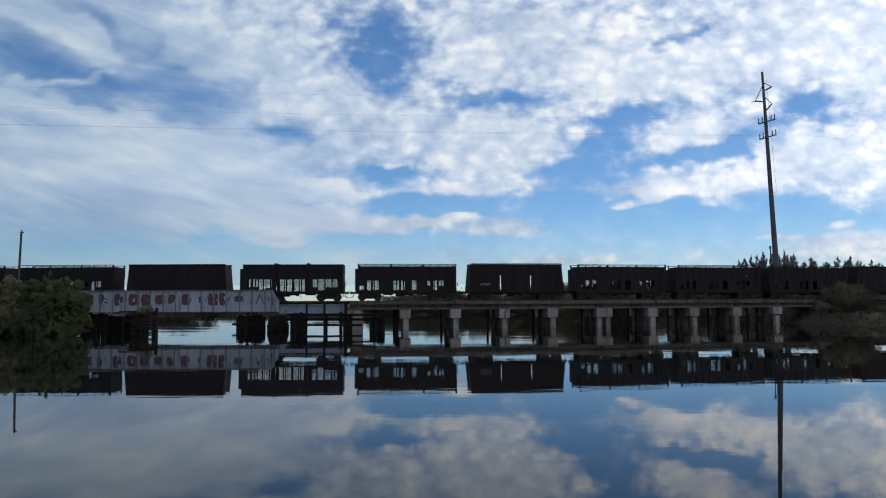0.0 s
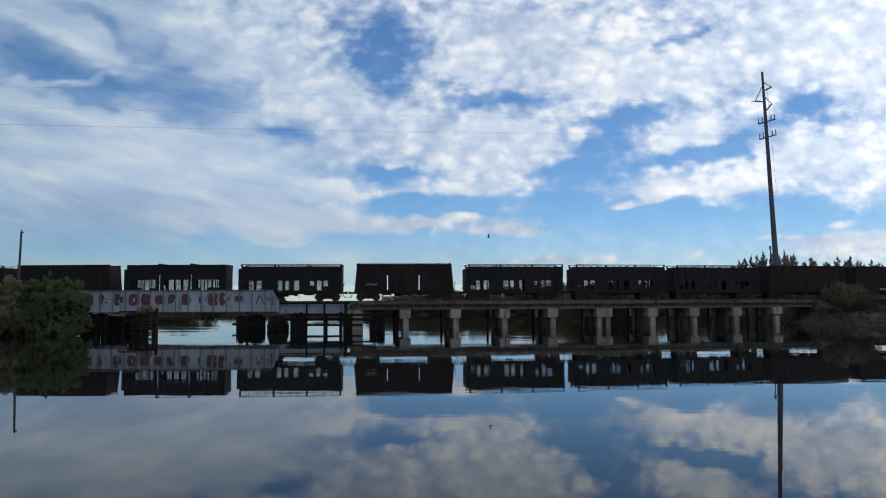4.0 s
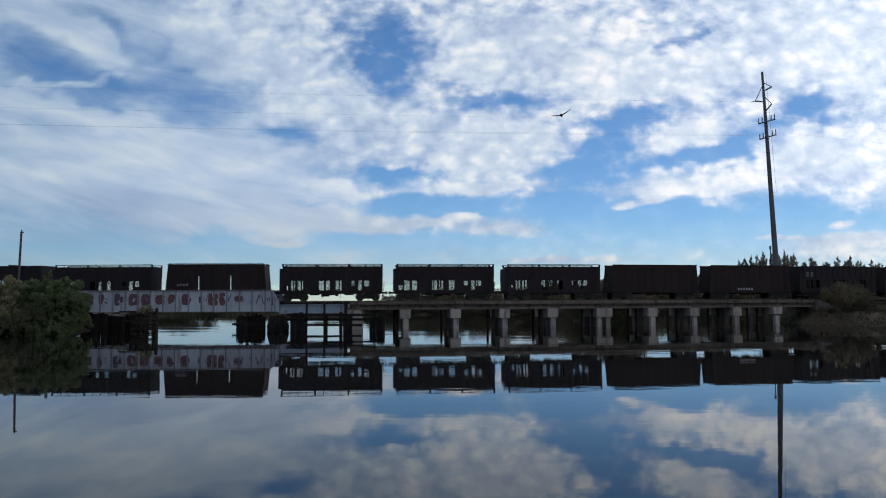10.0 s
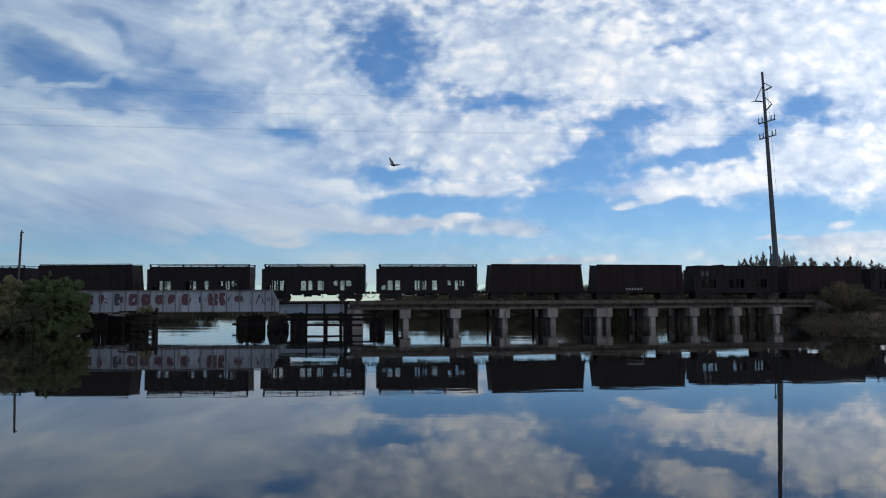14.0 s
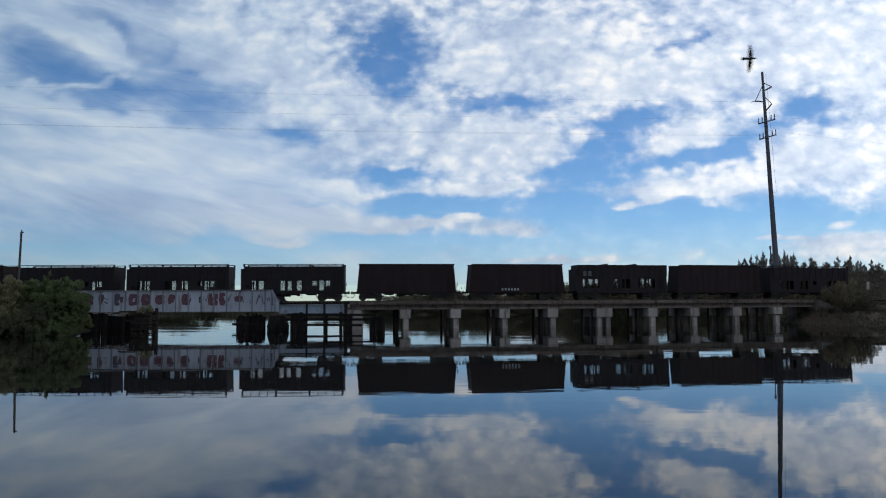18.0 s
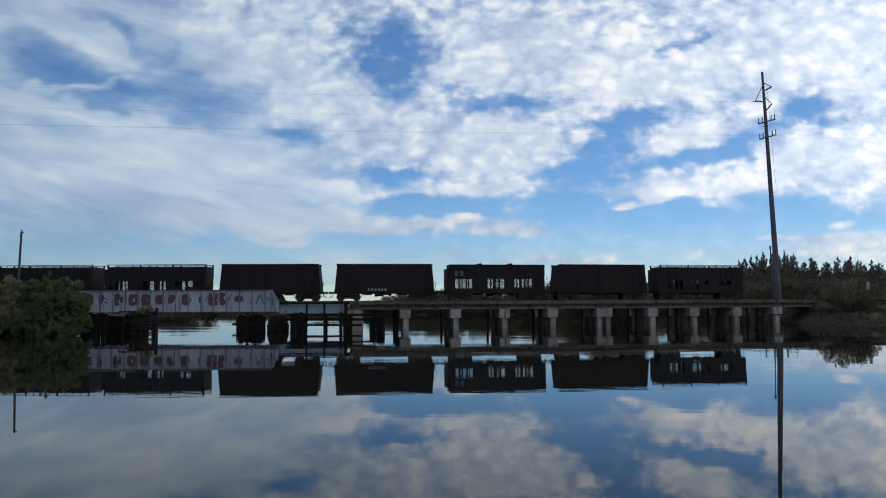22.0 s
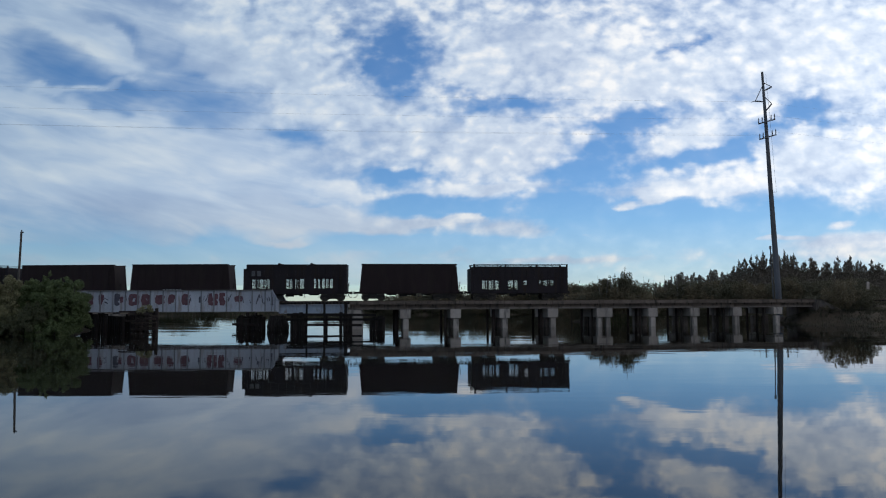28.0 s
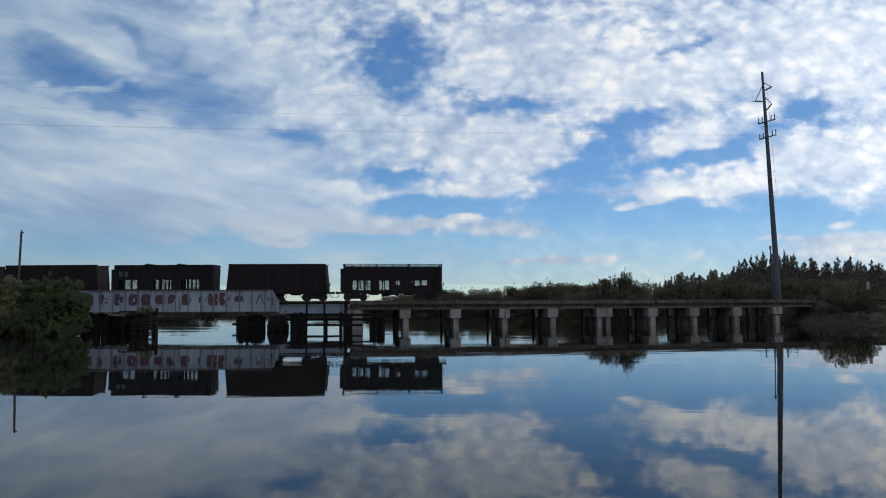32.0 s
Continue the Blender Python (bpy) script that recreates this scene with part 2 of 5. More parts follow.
    soft = n.new("ShaderNodeMapRange")          # the grain softens towards the horizon
    soft.inputs[1].default_value, soft.inputs[2].default_value = 70.0, 190.0
    soft.inputs[3].default_value, soft.inputs[4].default_value = 0.35, 1.0
    l.new(w, soft.inputs[0])
    grain = math_node(n, l, "MULTIPLY", grain, soft.outputs[0])
    dens = math_node(n, l, "ADD", math_node(n, l, "ADD", cover, about(big, 0.3)), math_node(n, l, "ADD", either(about(mid_left, 0.55), about(mid_right, 0.8)), grain))
    alpha = n.new("ShaderNodeMapRange")
    alpha.interpolation_type = "SMOOTHSTEP"
    alpha.inputs[1].default_value, alpha.inputs[2].default_value = -0.06, 0.82
    alpha.inputs[3].default_value, alpha.inputs[4].default_value = 0.09, 0.97
    l.new(dens, alpha.inputs[0])
    edge = n.new("ShaderNodeMapRange")
    edge.inputs[1].default_value, edge.inputs[2].default_value = 20.9, 23.5
    l.new(w, edge.inputs[0])
    thin = n.new("ShaderNodeMapRange")          # a thin veil gathers towards the horizon
    thin.interpolation_type = "SMOOTHSTEP"
    thin.inputs[1].default_value, thin.inputs[2].default_value = 25.0, 150.0
    thin.inputs[3].default_value, thin.inputs[4].default_value = 0.40, 0.0
    l.new(w, thin.inputs[0])
    a = math_node(n, l, "MULTIPLY", math_node(n, l, "MAXIMUM", alpha.outputs[0], thin.outputs[0]), edge.outputs[0])
    shade = math_node(n, l, "ADD", math_node(n, l, "ADD", 0.5, about(mid, 0.75)), math_node(n, l, "ADD", either(about(fine_left, 0.10), math_node(n, l, "ADD", about(fine_right, 0.46), about(puff, 0.52))), about(big, 0.8)))
    shade = math_node(n, l, "ADD", shade, attribute("painted_tone"))
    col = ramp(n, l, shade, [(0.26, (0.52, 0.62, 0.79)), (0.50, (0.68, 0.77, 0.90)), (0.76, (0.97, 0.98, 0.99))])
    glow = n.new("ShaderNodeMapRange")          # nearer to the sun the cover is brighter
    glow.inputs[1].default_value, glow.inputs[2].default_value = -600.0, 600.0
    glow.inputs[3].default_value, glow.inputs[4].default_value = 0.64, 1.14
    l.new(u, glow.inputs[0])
    veil = n.new("ShaderNodeMapRange")          # thin bluish veil away from the sun
    veil.inputs[1].default_value, veil.inputs[2].default_value = -600.0, 150.0
    veil.inputs[3].default_value, veil.inputs[4].default_value = 1.0, 0.0
    l.new(u, veil.inputs[0])
    blue = n.new("ShaderNodeMix")
    blue.data_type, blue.blend_type = "RGBA", "MULTIPLY"
    l.new(veil.outputs[0], blue.inputs[0])
    l.new(col, blue.inputs[6])
    blue.inputs[7].default_value = (0.84, 0.98, 1.10, 1.0)
    em = n.new("ShaderNodeEmission")
    l.new(blue.outputs[2], em.inputs[0])
    deep_air = n.new("ShaderNodeMapRange")      # far cloud is dimmed by the air in front of it
    deep_air.inputs[1].default_value, deep_air.inputs[2].default_value = 30.0, 150.0
    deep_air.inputs[3].default_value, deep_air.inputs[4].default_value = 0.72, 1.0
    l.new(w, deep_air.inputs[0])
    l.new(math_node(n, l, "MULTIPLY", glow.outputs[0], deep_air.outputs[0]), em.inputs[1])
    tr = n.new("ShaderNodeBsdfTransparent")
    mx = n.new("ShaderNodeMixShader")
    l.new(a, mx.inputs[0])
    l.new(tr.outputs[0], mx.inputs[1])
    l.new(em.outputs[0], mx.inputs[2])
    l.new(mx.outputs[0], n["Material Output"].inputs[0])
    mat.cycles.emission_sampling = "NONE"
    return mat


# ---- shapes ----
def box(bm, c, s, m=None, bevel=0.0):
    mm = (m or Matrix.Identity(4)) @ Matrix.LocRotScale(c, None, s)
    got = bmesh.ops.create_cube(bm, size=1.0, matrix=mm)
    if bevel:
        edges = {e for v in got["verts"] for e in v.link_edges}
        bmesh.ops.bevel(bm, geom=list(edges), offset=bevel, segments=1, affect="EDGES")


def rod(bm, p, q, r0, r1=None, seg=8):
    p, q = Vector(p), Vector(q)
    d = q - p
    m = Matrix.Translation((p + q) / 2) @ d.to_track_quat("Z", "Y").to_matrix().to_4x4()
    bmesh.ops.create_cone(bm, cap_ends=True, segments=seg, radius1=r0, radius2=r0 if r1 is None else r1, depth=d.length, matrix=m)


def beam(bm, p, q, wide, high):
    """A straight bar of rectangular section from p to q."""
    p, q = Vector(p), Vector(q)
    d = q - p
    m = Matrix.Translation((p + q) / 2) @ d.to_track_quat("X", "Z").to_matrix().to_4x4()
    box(bm, (0, 0, 0), (d.length, wide, high), m)


def part(name, bm, material, parent, label=""):
    if isinstance(bm, bpy.types.Mesh):
        me = bm
    else:
        me = bpy.data.meshes.new(name)
        bm.to_mesh(me)
        bm.free()
    if not me.materials:
        me.materials.append(material)
    ob = new(name, me)
    if parent is not None:
        ob.parent = parent
        if parent.parent is None and parent.type == "EMPTY":
            ob.matrix_parent_inverse = parent.matrix_basis.inverted()
    if label:
        ob["label"] = label
    return ob


def thing(name, at, label, category, group="", kind=""):
    ob = new(name)
    ob.empty_display_size = 0.2
    ob.matrix_basis = at if isinstance(at, Matrix) else Matrix.Translation(at)
    return tagged(ob, label, category, group, kind)


def B():
    return bmesh.new()


# ---- the line of the track ----
PX = np.linspace(-320.0, 320.0, 12801)
PC = np.clip(PX, -60.0, 75.0)
PY = 82.884 + 0.11774 * PC + 0.0019031 * PC ** 2 - 6.844e-6 * PC ** 3 + (PX - PC) * (0.11774 + 0.0038062 * PC - 2.0532e-5 * PC ** 2)
PS = np.concatenate([[0.0], np.cumsum(np.hypot(np.diff(PX), np.diff(PY)))])
PS -= np.interp(0.0, PX, PS)
RAIL_Z = 3.05


def spot(s):
    x = float(np.interp(s, PS, PX))
    y = float(np.interp(s, PS, PY))
    c = max(-60.0, min(75.0, x))
    slope = 0.11774 + 0.0038062 * c - 2.0532e-5 * c * c
    return x, y, math.atan(slope)


def on_line(s, z=0.0):
    """The pose at s metres along the line: x along it, y away from the near bank."""
    x, y, a = spot(s)
    return Matrix.Translation((x, y, z)) @ Matrix.Rotation(a, 4, "Z")


def at_line(s, off, z):
    """A point at s metres along the line, off metres towards the near bank."""
    return on_line(s, z) @ Vector((0, -off, 0))


# ---- ground, water, clouds ----
def land_height(x, y):
    """Height of the ground: banks rise from the shore lines, the bed lies under the water."""
    near = 6.0 - y
    left = np.minimum(np.minimum(-38.3 - x + 0.05 * (y - 66), y - 66.5), 92 - y)
    left = np.maximum(left, np.minimum(-75 - x + 0.2 * (y - 90), y - 60))
    far = y - (160 + 1.5 * np.sin(x * 0.35))
    islet = 5.6 - np.hypot((x - 24.2) * 0.95, (y - 106) * 1.1)
    far = np.maximum(far, islet)
    right = x - (41.6 + np.where(y < 90, (90 - y) * 0.62, (y - 90) * 0.42) + 0.7 * np.sin(y * 0.7) + 0.5 * np.sin(x * 0.9))
    right = np.minimum(right, y - 20)
    d = np.maximum.reduce([near, left, far, right])
    z = np.where(d > 0, 0.32 * d, 0.35 * d)
    z = np.clip(z, -2.2, np.where(right > 0, np.where(y < 98, 1.75, 1.2), 0.9)) + np.where(d > 3, 0.25 * np.sin(x * 0.21) * np.sin(y * 0.17), 0)
    z = np.where(near > 0, np.clip(near * 0.35, 0, 1.4), z)
    line_y = np.interp(x, PX, PY)
    off = np.abs(y - line_y)
    s = np.interp(x, PX, PS)
    bank = np.where(x > 0, 2.38, 2.75) - np.clip(off - 2.5, 0, None) * np.where(x > 0, 0.85, 0.42)
    bank_r = bank + np.clip((s - 46.0) * 0.9, -6, 0)
    bank_l = bank + np.clip((-45.5 - s) * 0.9, -6, 0)
    return np.maximum(z, np.where(s > 0, bank_r, bank_l))


def axis(spans):
    out = [np.arange(a, b, step) for a, b, step in spans]
    return np.concatenate(out + [[spans[-1][1]]])


def build_ground():
    gx = axis([(-3200, -400, 200), (-400, -100, 20), (-100, 110, 1.5), (110, 400, 20), (400, 3200, 200)])
    gy = axis([(-400, -20, 20), (-20, 60, 2.0), (60, 130, 1.2), (130, 180, 2.5), (180, 500, 20), (500, 4600, 200)])
    X, Y = np.meshgrid(gx, gy)
    Z = land_height(X, Y)
    Z = Z + np.where(Z > 0.2, 0.06 * np.sin(X * 1.9) * np.cos(Y * 2.3), 0)
    vs = np.stack([X.ravel(), Y.ravel(), Z.ravel()], 1)
    nx, ny = len(gx), len(gy)
    i = np.arange(nx * ny).reshape(ny, nx)
    fs = np.stack([i[:-1, :-1].ravel(), i[:-1, 1:].ravel(), i[1:, 1:].ravel(), i[1:, :-1].ravel()], 1)
    me = bpy.data.meshes.new("ground")
    me.from_pydata(vs.tolist(), [], fs.tolist())
    me.shade_smooth()
    tagged(part("ground", me, SOIL, None), "grassy earth banks and river bed", "ground", kind="structure")


def build_water():
    bm = B()
    vs = [bm.verts.new(p) for p in ((-3200, -390, 0), (3200, -390, 0), (3200, 4600, 0), (-3200, 4600, 0))]
    bm.faces.new(vs)
    tagged(part("water", bm, water_material(), None), "still dark river water mirroring the sky", "water", kind="structure")


# patches of the cloud cover, as slopes in thousandths seen from the sheet's origin: sideways, up, two radii, turn in degrees, amount
CLEAR_WEST = [(-91, 352, 56, 50, 0, -0.68), (-70, 310, 34, 25, 0, -0.32), (-583, 350, 62, 40, -20, -0.38), (-466, 378, 47, 13, -35, -0.26), (-440, 300, 150, 30, -4, -0.44), (-353, 266, 39, 19, 0, -0.2), (-284, 280, 45, 18, -15, -0.1), (-217, 231, 43, 14, -10, -0.38), (-407, 358, 14, 31, -20, -0.2), (-168, 394, 31, 16, 0, -0.15), (-184, 130, 25, 5, 0, -0.4)]
CLEAR_EAST = [(326, 354, 38, 9, 20, -0.6), (362, 374, 20, 11, 20, -0.45), (90, 280, 86, 12, 4, -0.5), (16, 298, 35, 14, -15, -0.42), (261, 254, 74, 20, 12, -0.48), (214, 209, 58, 28, 30, -0.45), (167, 170, 70, 19, 10, -0.4), (369, 199, 58, 22, 15, -0.6), (416, 227, 39, 12, 20, -0.4), (495, 274, 28, 17, 0, -0.42), (510, 249, 47, 8, 5, -0.35), (-65, 162, 46, 12, 5, -0.4)]
CLEAR_LOW = [(12, 141, 124, 12, 0, -0.40), (105, 131, 154, 12, 0, -0.50), (213, 144, 54, 23, 0, -0.50), (413, 113, 247, 23, 0, -0.75), (243, 94, 231, 31, 0, -0.40), (12, 82, 308, 17, 0, -0.35), (-449, 71, 307, 12, 0, -0.30)]
CLEAR_MORE = [(290, 186, 62, 11, 5, -0.28), (359, 196, 54, 12, 12, -0.36), (211, 191, 84, 28, 0, -0.16), (251, 249, 69, 12, 4, -0.14), (-83, 171, 54, 7, 0, -0.5), (-52, 129, 84, 9, 0, -0.4), (179, 113, 46, 9, 0, -0.35), (493, 260, 38, 20, 10, -0.3), (-357, 316, 23, 8, 0, -0.2), (-208, 231, 34, 8, -6, -0.25)]
COVER_WEST = [(-521, 376, 110, 17, -32, 0.50), (-487, 314, 55, 4, 5, 0.40), (-565, 305, 47, 6, 4, 0.40), (-493, 260, 156, 16, -13, 0.40), (-562, 219, 124, 11, -14, 0.25), (-290, 191, 46, 12, -8, 0.35), (-142, 152, 48, 10, -12, 0.60), (-472, 191, 33, 7, 0, 0.30), (-262, 362, 110, 59, -20, 0.32), (-143, 258, 117, 54, -10, 0.25), (-413, 156, 232, 31, -6, 0.15), (-234, 86, 29, 5, 0, 0.45)]
COVER_EAST = [(51, 215, 101, 35, -5, 0.38), (91, 350, 133, 55, 0, 0.30), (522, 354, 133, 74, 0, 0.40), (286, 318, 106, 36, 0, 0.34), (516, 191, 101, 33, 5, 0.45), (338, 223, 47, 35, 45, 0.35), (199, 231, 19, 12, 15, 0.75), (254, 298, 94, 16, 12, 0.20)]
VEIL_WEST = [(-480, 175, 260, 55, -8, 0.22), (-300, 120, 240, 30, -3, 0.20)]
PUFFS_LOW = [(348, 154, 77, 9, 2, 1.10), (251, 129, 23, 7, 5, 1.20), (294, 139, 17, 8, 0, 1.10), (29, 113, 28, 5, 0, 1.10), (-38, 109, 62, 5, 3, 0.80), (540, 103, 22, 7, 8, 1.10), (560, 82, 80, 9, 5, 0.45), (51, 155, 100, 7, 3, 0.70), (120, 143, 32, 8, 10, 0.40), (89, 98, 85, 12, 0, 0.72), (193, 88, 9, 5, 0, 0.40), (462, 84, 36, 4, 0, 0.70), (-111, 100, 69, 7, -4, 0.60), (213, 152, 54, 11, 0, 0.30), (-219, 117, 123, 19, -4, 0.30)]
PUFFS_MORE = [(342, 152, 77, 11, 2, 0.06), (250, 129, 23, 6, 4, 0.15), (291, 140, 18, 8, 0, 0.12), (-245, 90, 28, 5, 0, 0.09), (95, 150, 115, 5, 0, 0.09), (305, 208, 26, 31, 60, 0.07)]
HAZE_LOW = [(150, 54, 110, 5, 0, 0.34), (70, 78, 130, 13, 0, 0.16), (580, 68, 130, 15, 4, 0.28), (150, 58, 330, 12, 0, 0.04), (-380, 64, 330, 14, 0, 0.12), (60, 88, 120, 9, 0, 0.06)]
# patches of brighter and greyer tone painted into the cloud's glow
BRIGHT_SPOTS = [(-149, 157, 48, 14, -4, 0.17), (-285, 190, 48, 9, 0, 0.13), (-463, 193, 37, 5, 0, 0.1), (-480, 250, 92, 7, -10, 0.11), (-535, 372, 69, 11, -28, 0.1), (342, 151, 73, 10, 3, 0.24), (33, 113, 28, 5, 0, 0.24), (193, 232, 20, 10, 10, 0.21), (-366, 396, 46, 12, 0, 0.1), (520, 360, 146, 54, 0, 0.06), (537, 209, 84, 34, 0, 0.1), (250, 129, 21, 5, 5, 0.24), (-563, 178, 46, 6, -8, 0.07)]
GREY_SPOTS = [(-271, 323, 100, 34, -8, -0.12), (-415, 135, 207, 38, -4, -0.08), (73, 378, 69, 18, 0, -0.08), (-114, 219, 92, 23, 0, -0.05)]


def patch_sum(u, w, patches):
    """Soft oval patches, added up."""
    out = np.zeros_like(u)
    for x, y, rx, ry, turn, amount in patches:
        c, s = math.cos(radians(turn)), math.sin(radians(turn))
        du, dw = u - x, w - y
        d = np.hypot((du * c + dw * s) / rx, (-du * s + dw * c) / ry)
        t = np.clip((1.6 - d) / 1.35, 0.0, 1.0)
        out += amount * t * t * (3 - 2 * t)
    return out


def build_clouds():
    high = 97.0
    us = np.concatenate([[-8000, -3000, -1500], np.arange(-1000, 1001, 6.25), [1500, 3000, 8000]])
    ws = np.concatenate([np.arange(20.8, 90, 2.0), np.arange(90, 600, 4.0), [700, 900, 1400, 2600]])
    U, W = np.meshgrid(us, ws)
    Y = high * 1000.0 / W
    X = np.clip(U * Y / 1000.0, -4200, 4200)
    # overhead and behind: rows of the same sheet
    back = np.array([20.0, 0.0, -120.0, -500.0, -2500.0])
    Xb, Yb = np.meshgrid(np.linspace(-4200, 4200, len(us)), back)
    near = np.concatenate([X, Xb]), np.concatenate([Y, Yb])
    vs = np.stack([near[0].ravel(), near[1].ravel(), np.full(near[0].size, high)], 1)
    ny, nx = near[0].shape
    i = np.arange(nx * ny).reshape(ny, nx)
    fs = np.stack([i[:-1, :-1].ravel(), i[1:, :-1].ravel(), i[1:, 1:].ravel(), i[:-1, 1:].ravel()], 1)
    me = bpy.data.meshes.new("cloud_layer")
    me.from_pydata(vs.tolist(), [], fs.tolist())
    # ragged edges: the places are stirred at several scales
    u, w = U.ravel(), W.ravel()
    stir = np.zeros((2, len(u)))
    for size, amount in ((90.0, 26.0), (34.0, 14.0), (15.0, 7.0)):
        v = np.array([noise.noise_vector((a / size, b * 1.5 / size, size)) for a, b in zip(u, w)])
        stir += v[:, :2].T * amount * np.array([[1.0], [0.62]])
    cover = patch_sum(u + stir[0], w + stir[1], CLEAR_WEST + CLEAR_EAST + CLEAR_LOW + CLEAR_MORE + COVER_WEST + COVER_EAST + VEIL_WEST)
    cover += patch_sum(u + 0.4 * stir[0], w + 0.35 * stir[1], PUFFS_LOW + PUFFS_MORE + HAZE_LOW)
    # brightness painted by hand: it only shifts the cloud's tone
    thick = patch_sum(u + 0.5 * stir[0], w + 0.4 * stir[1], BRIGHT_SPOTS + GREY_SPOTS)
    for name, values in (("cover", cover), ("painted_tone", thick)):
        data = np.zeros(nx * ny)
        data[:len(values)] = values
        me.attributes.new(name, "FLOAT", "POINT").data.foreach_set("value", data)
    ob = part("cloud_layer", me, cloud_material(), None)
    ob.matrix_basis = Matrix.Translation(EYE)
    return tagged(ob, "layer of broken white cloud drifting over blue sky", "clouds", kind="structure")


build_ground()
build_water()
CLOUDS = build_clouds()


# ---- the bridge ----
BENTS = [-4.37, 1.05, 6.46, 11.89, 17.85, 23.67, 28.84, 34.26, 39.66]


def along(bm, s0, s1, o0, o1, z0, z1):
    """A block that follows the line from s0 to s1, between two offsets and two heights."""
    lo = [bm.verts.new(at_line(s, o, z0)) for s, o in ((s0, o0), (s1, o0), (s1, o1), (s0, o1))]
    hi = [bm.verts.new(at_line(s, o, z1)) for s, o in ((s0, o0), (s1, o0), (s1, o1), (s0, o1))]
    bm.faces.new(lo[::-1])
    bm.faces.new(hi)
    for i in range(4):
        j = (i + 1) % 4
        bm.faces.new((lo[i], lo[j], hi[j], hi[i]))
    bmesh.ops.recalc_face_normals(bm, faces=bm.faces)


def build_trestle():
    root = thing("concrete_trestle", at_line(17.0, 0, 0), "weathered concrete railway trestle standing in the river", "bridge")
    joints = [-10.3] + BENTS + [44.9]
    for a, b in zip(joints[:-1], joints[1:]):
        bm = B()
        along(bm, a + 0.03, b - 0.03, 2.05, -2.05, 2.10, 2.64)
        part("span_beam", bm, CONCRETE_DIRTY, root, "dirt-stained concrete span")
        bm = B()
        along(bm, a + 0.03, b - 0.03, 2.12, 2.052, 2.09, 2.26)
        part("bottom_lip", bm, CONCRETE, root, "pale concrete lip")
        for o in (2.35, -2.0):
            bm = B()
            along(bm, a + 0.02, b - 0.02, o, o - 0.35, 2.64, 2.99)
            along(bm, a + 0.02, b - 0.02, o + 0.06, o, 2.62, 2.72)
            part("curb", bm, CONCRETE_DIRTY, root, "dirt-stained concrete curb")
        bm = B()
        along(bm, a + 0.02, b - 0.02, 1.99, -1.99, 2.64, 2.87)
        part("ballast", bm, BALLAST, root, "grey crushed stone ballast")
        k = 3 if b - a > 5 else 2
        for i in range(k):
            bm = B()
            s = a + (i + 0.6) * (b - a) / k
            along(bm, s - 0.03, s + 0.03, 2.42, 2.355, 2.46, 2.68)
            part("drain_spout", bm, TIMBER, root, "dark drain slot")
    for i, s in enumerate(BENTS):
        double = i == 4
        bm = B()
        w = 0.92 if double else 0.56
        along(bm, s - w, s + w, 2.55, -2.55, 1.12 if i < 8 else 1.3, 2.085)
        part("bent_cap", bm, CONCRETE_PALE, root, "pale concrete bent cap")
        for ds in ((-0.52, 0.50) if double else (0.06,)):
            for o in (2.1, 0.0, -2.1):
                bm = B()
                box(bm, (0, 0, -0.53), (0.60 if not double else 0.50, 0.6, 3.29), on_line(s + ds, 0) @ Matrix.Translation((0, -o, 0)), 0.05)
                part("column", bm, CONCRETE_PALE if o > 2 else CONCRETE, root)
        for ds, o, zt in ((-1.0, 1.2, 2.05), (-0.78, -0.4, 2.0), (-1.12, -1.8, 2.0)):
            bm = B()
            p = at_line(s + ds, o, -2)
            rod(bm, p, (p.x + 0.05, p.y, zt), 0.15, 0.13, 9)
            part("timber_post", bm, TIMBER_GREY, root, "old timber post")
    # abutment with wing wall
    bm = B()
    along(bm, 44.9, 46.3, 2.6, -2.6, -0.5, 2.98)
    part("abutment", bm, CONCRETE, root)
    bm = B()
    a, b = at_line(45.5, 2.6, 0), at_line(47.0, 4.2, 0)
    for p, q, z0, z1 in ((a, b, 2.95, 1.75),):
        lo = [bm.verts.new((v.x, v.y, -0.3)) for v in (p, q)]
        hi = [bm.verts.new((p.x, p.y, z0)), bm.verts.new((q.x, q.y, z1))]
        f = bm.faces.new((lo[0], lo[1], hi[1], hi[0]))
        got = bmesh.ops.extrude_face_region(bm, geom=[f])
        for v in got["geom"]:
            if isinstance(v, bmesh.types.BMVert):
                v.co += Vector((0.25, 0.22, 0))
    bmesh.ops.recalc_face_normals(bm, faces=bm.faces)
    part("wing_wall", bm, CONCRETE, root, "sloping wing wall")


G0, G1, GZ0, GZ1 = -46.0, -17.86, 1.90, 4.27


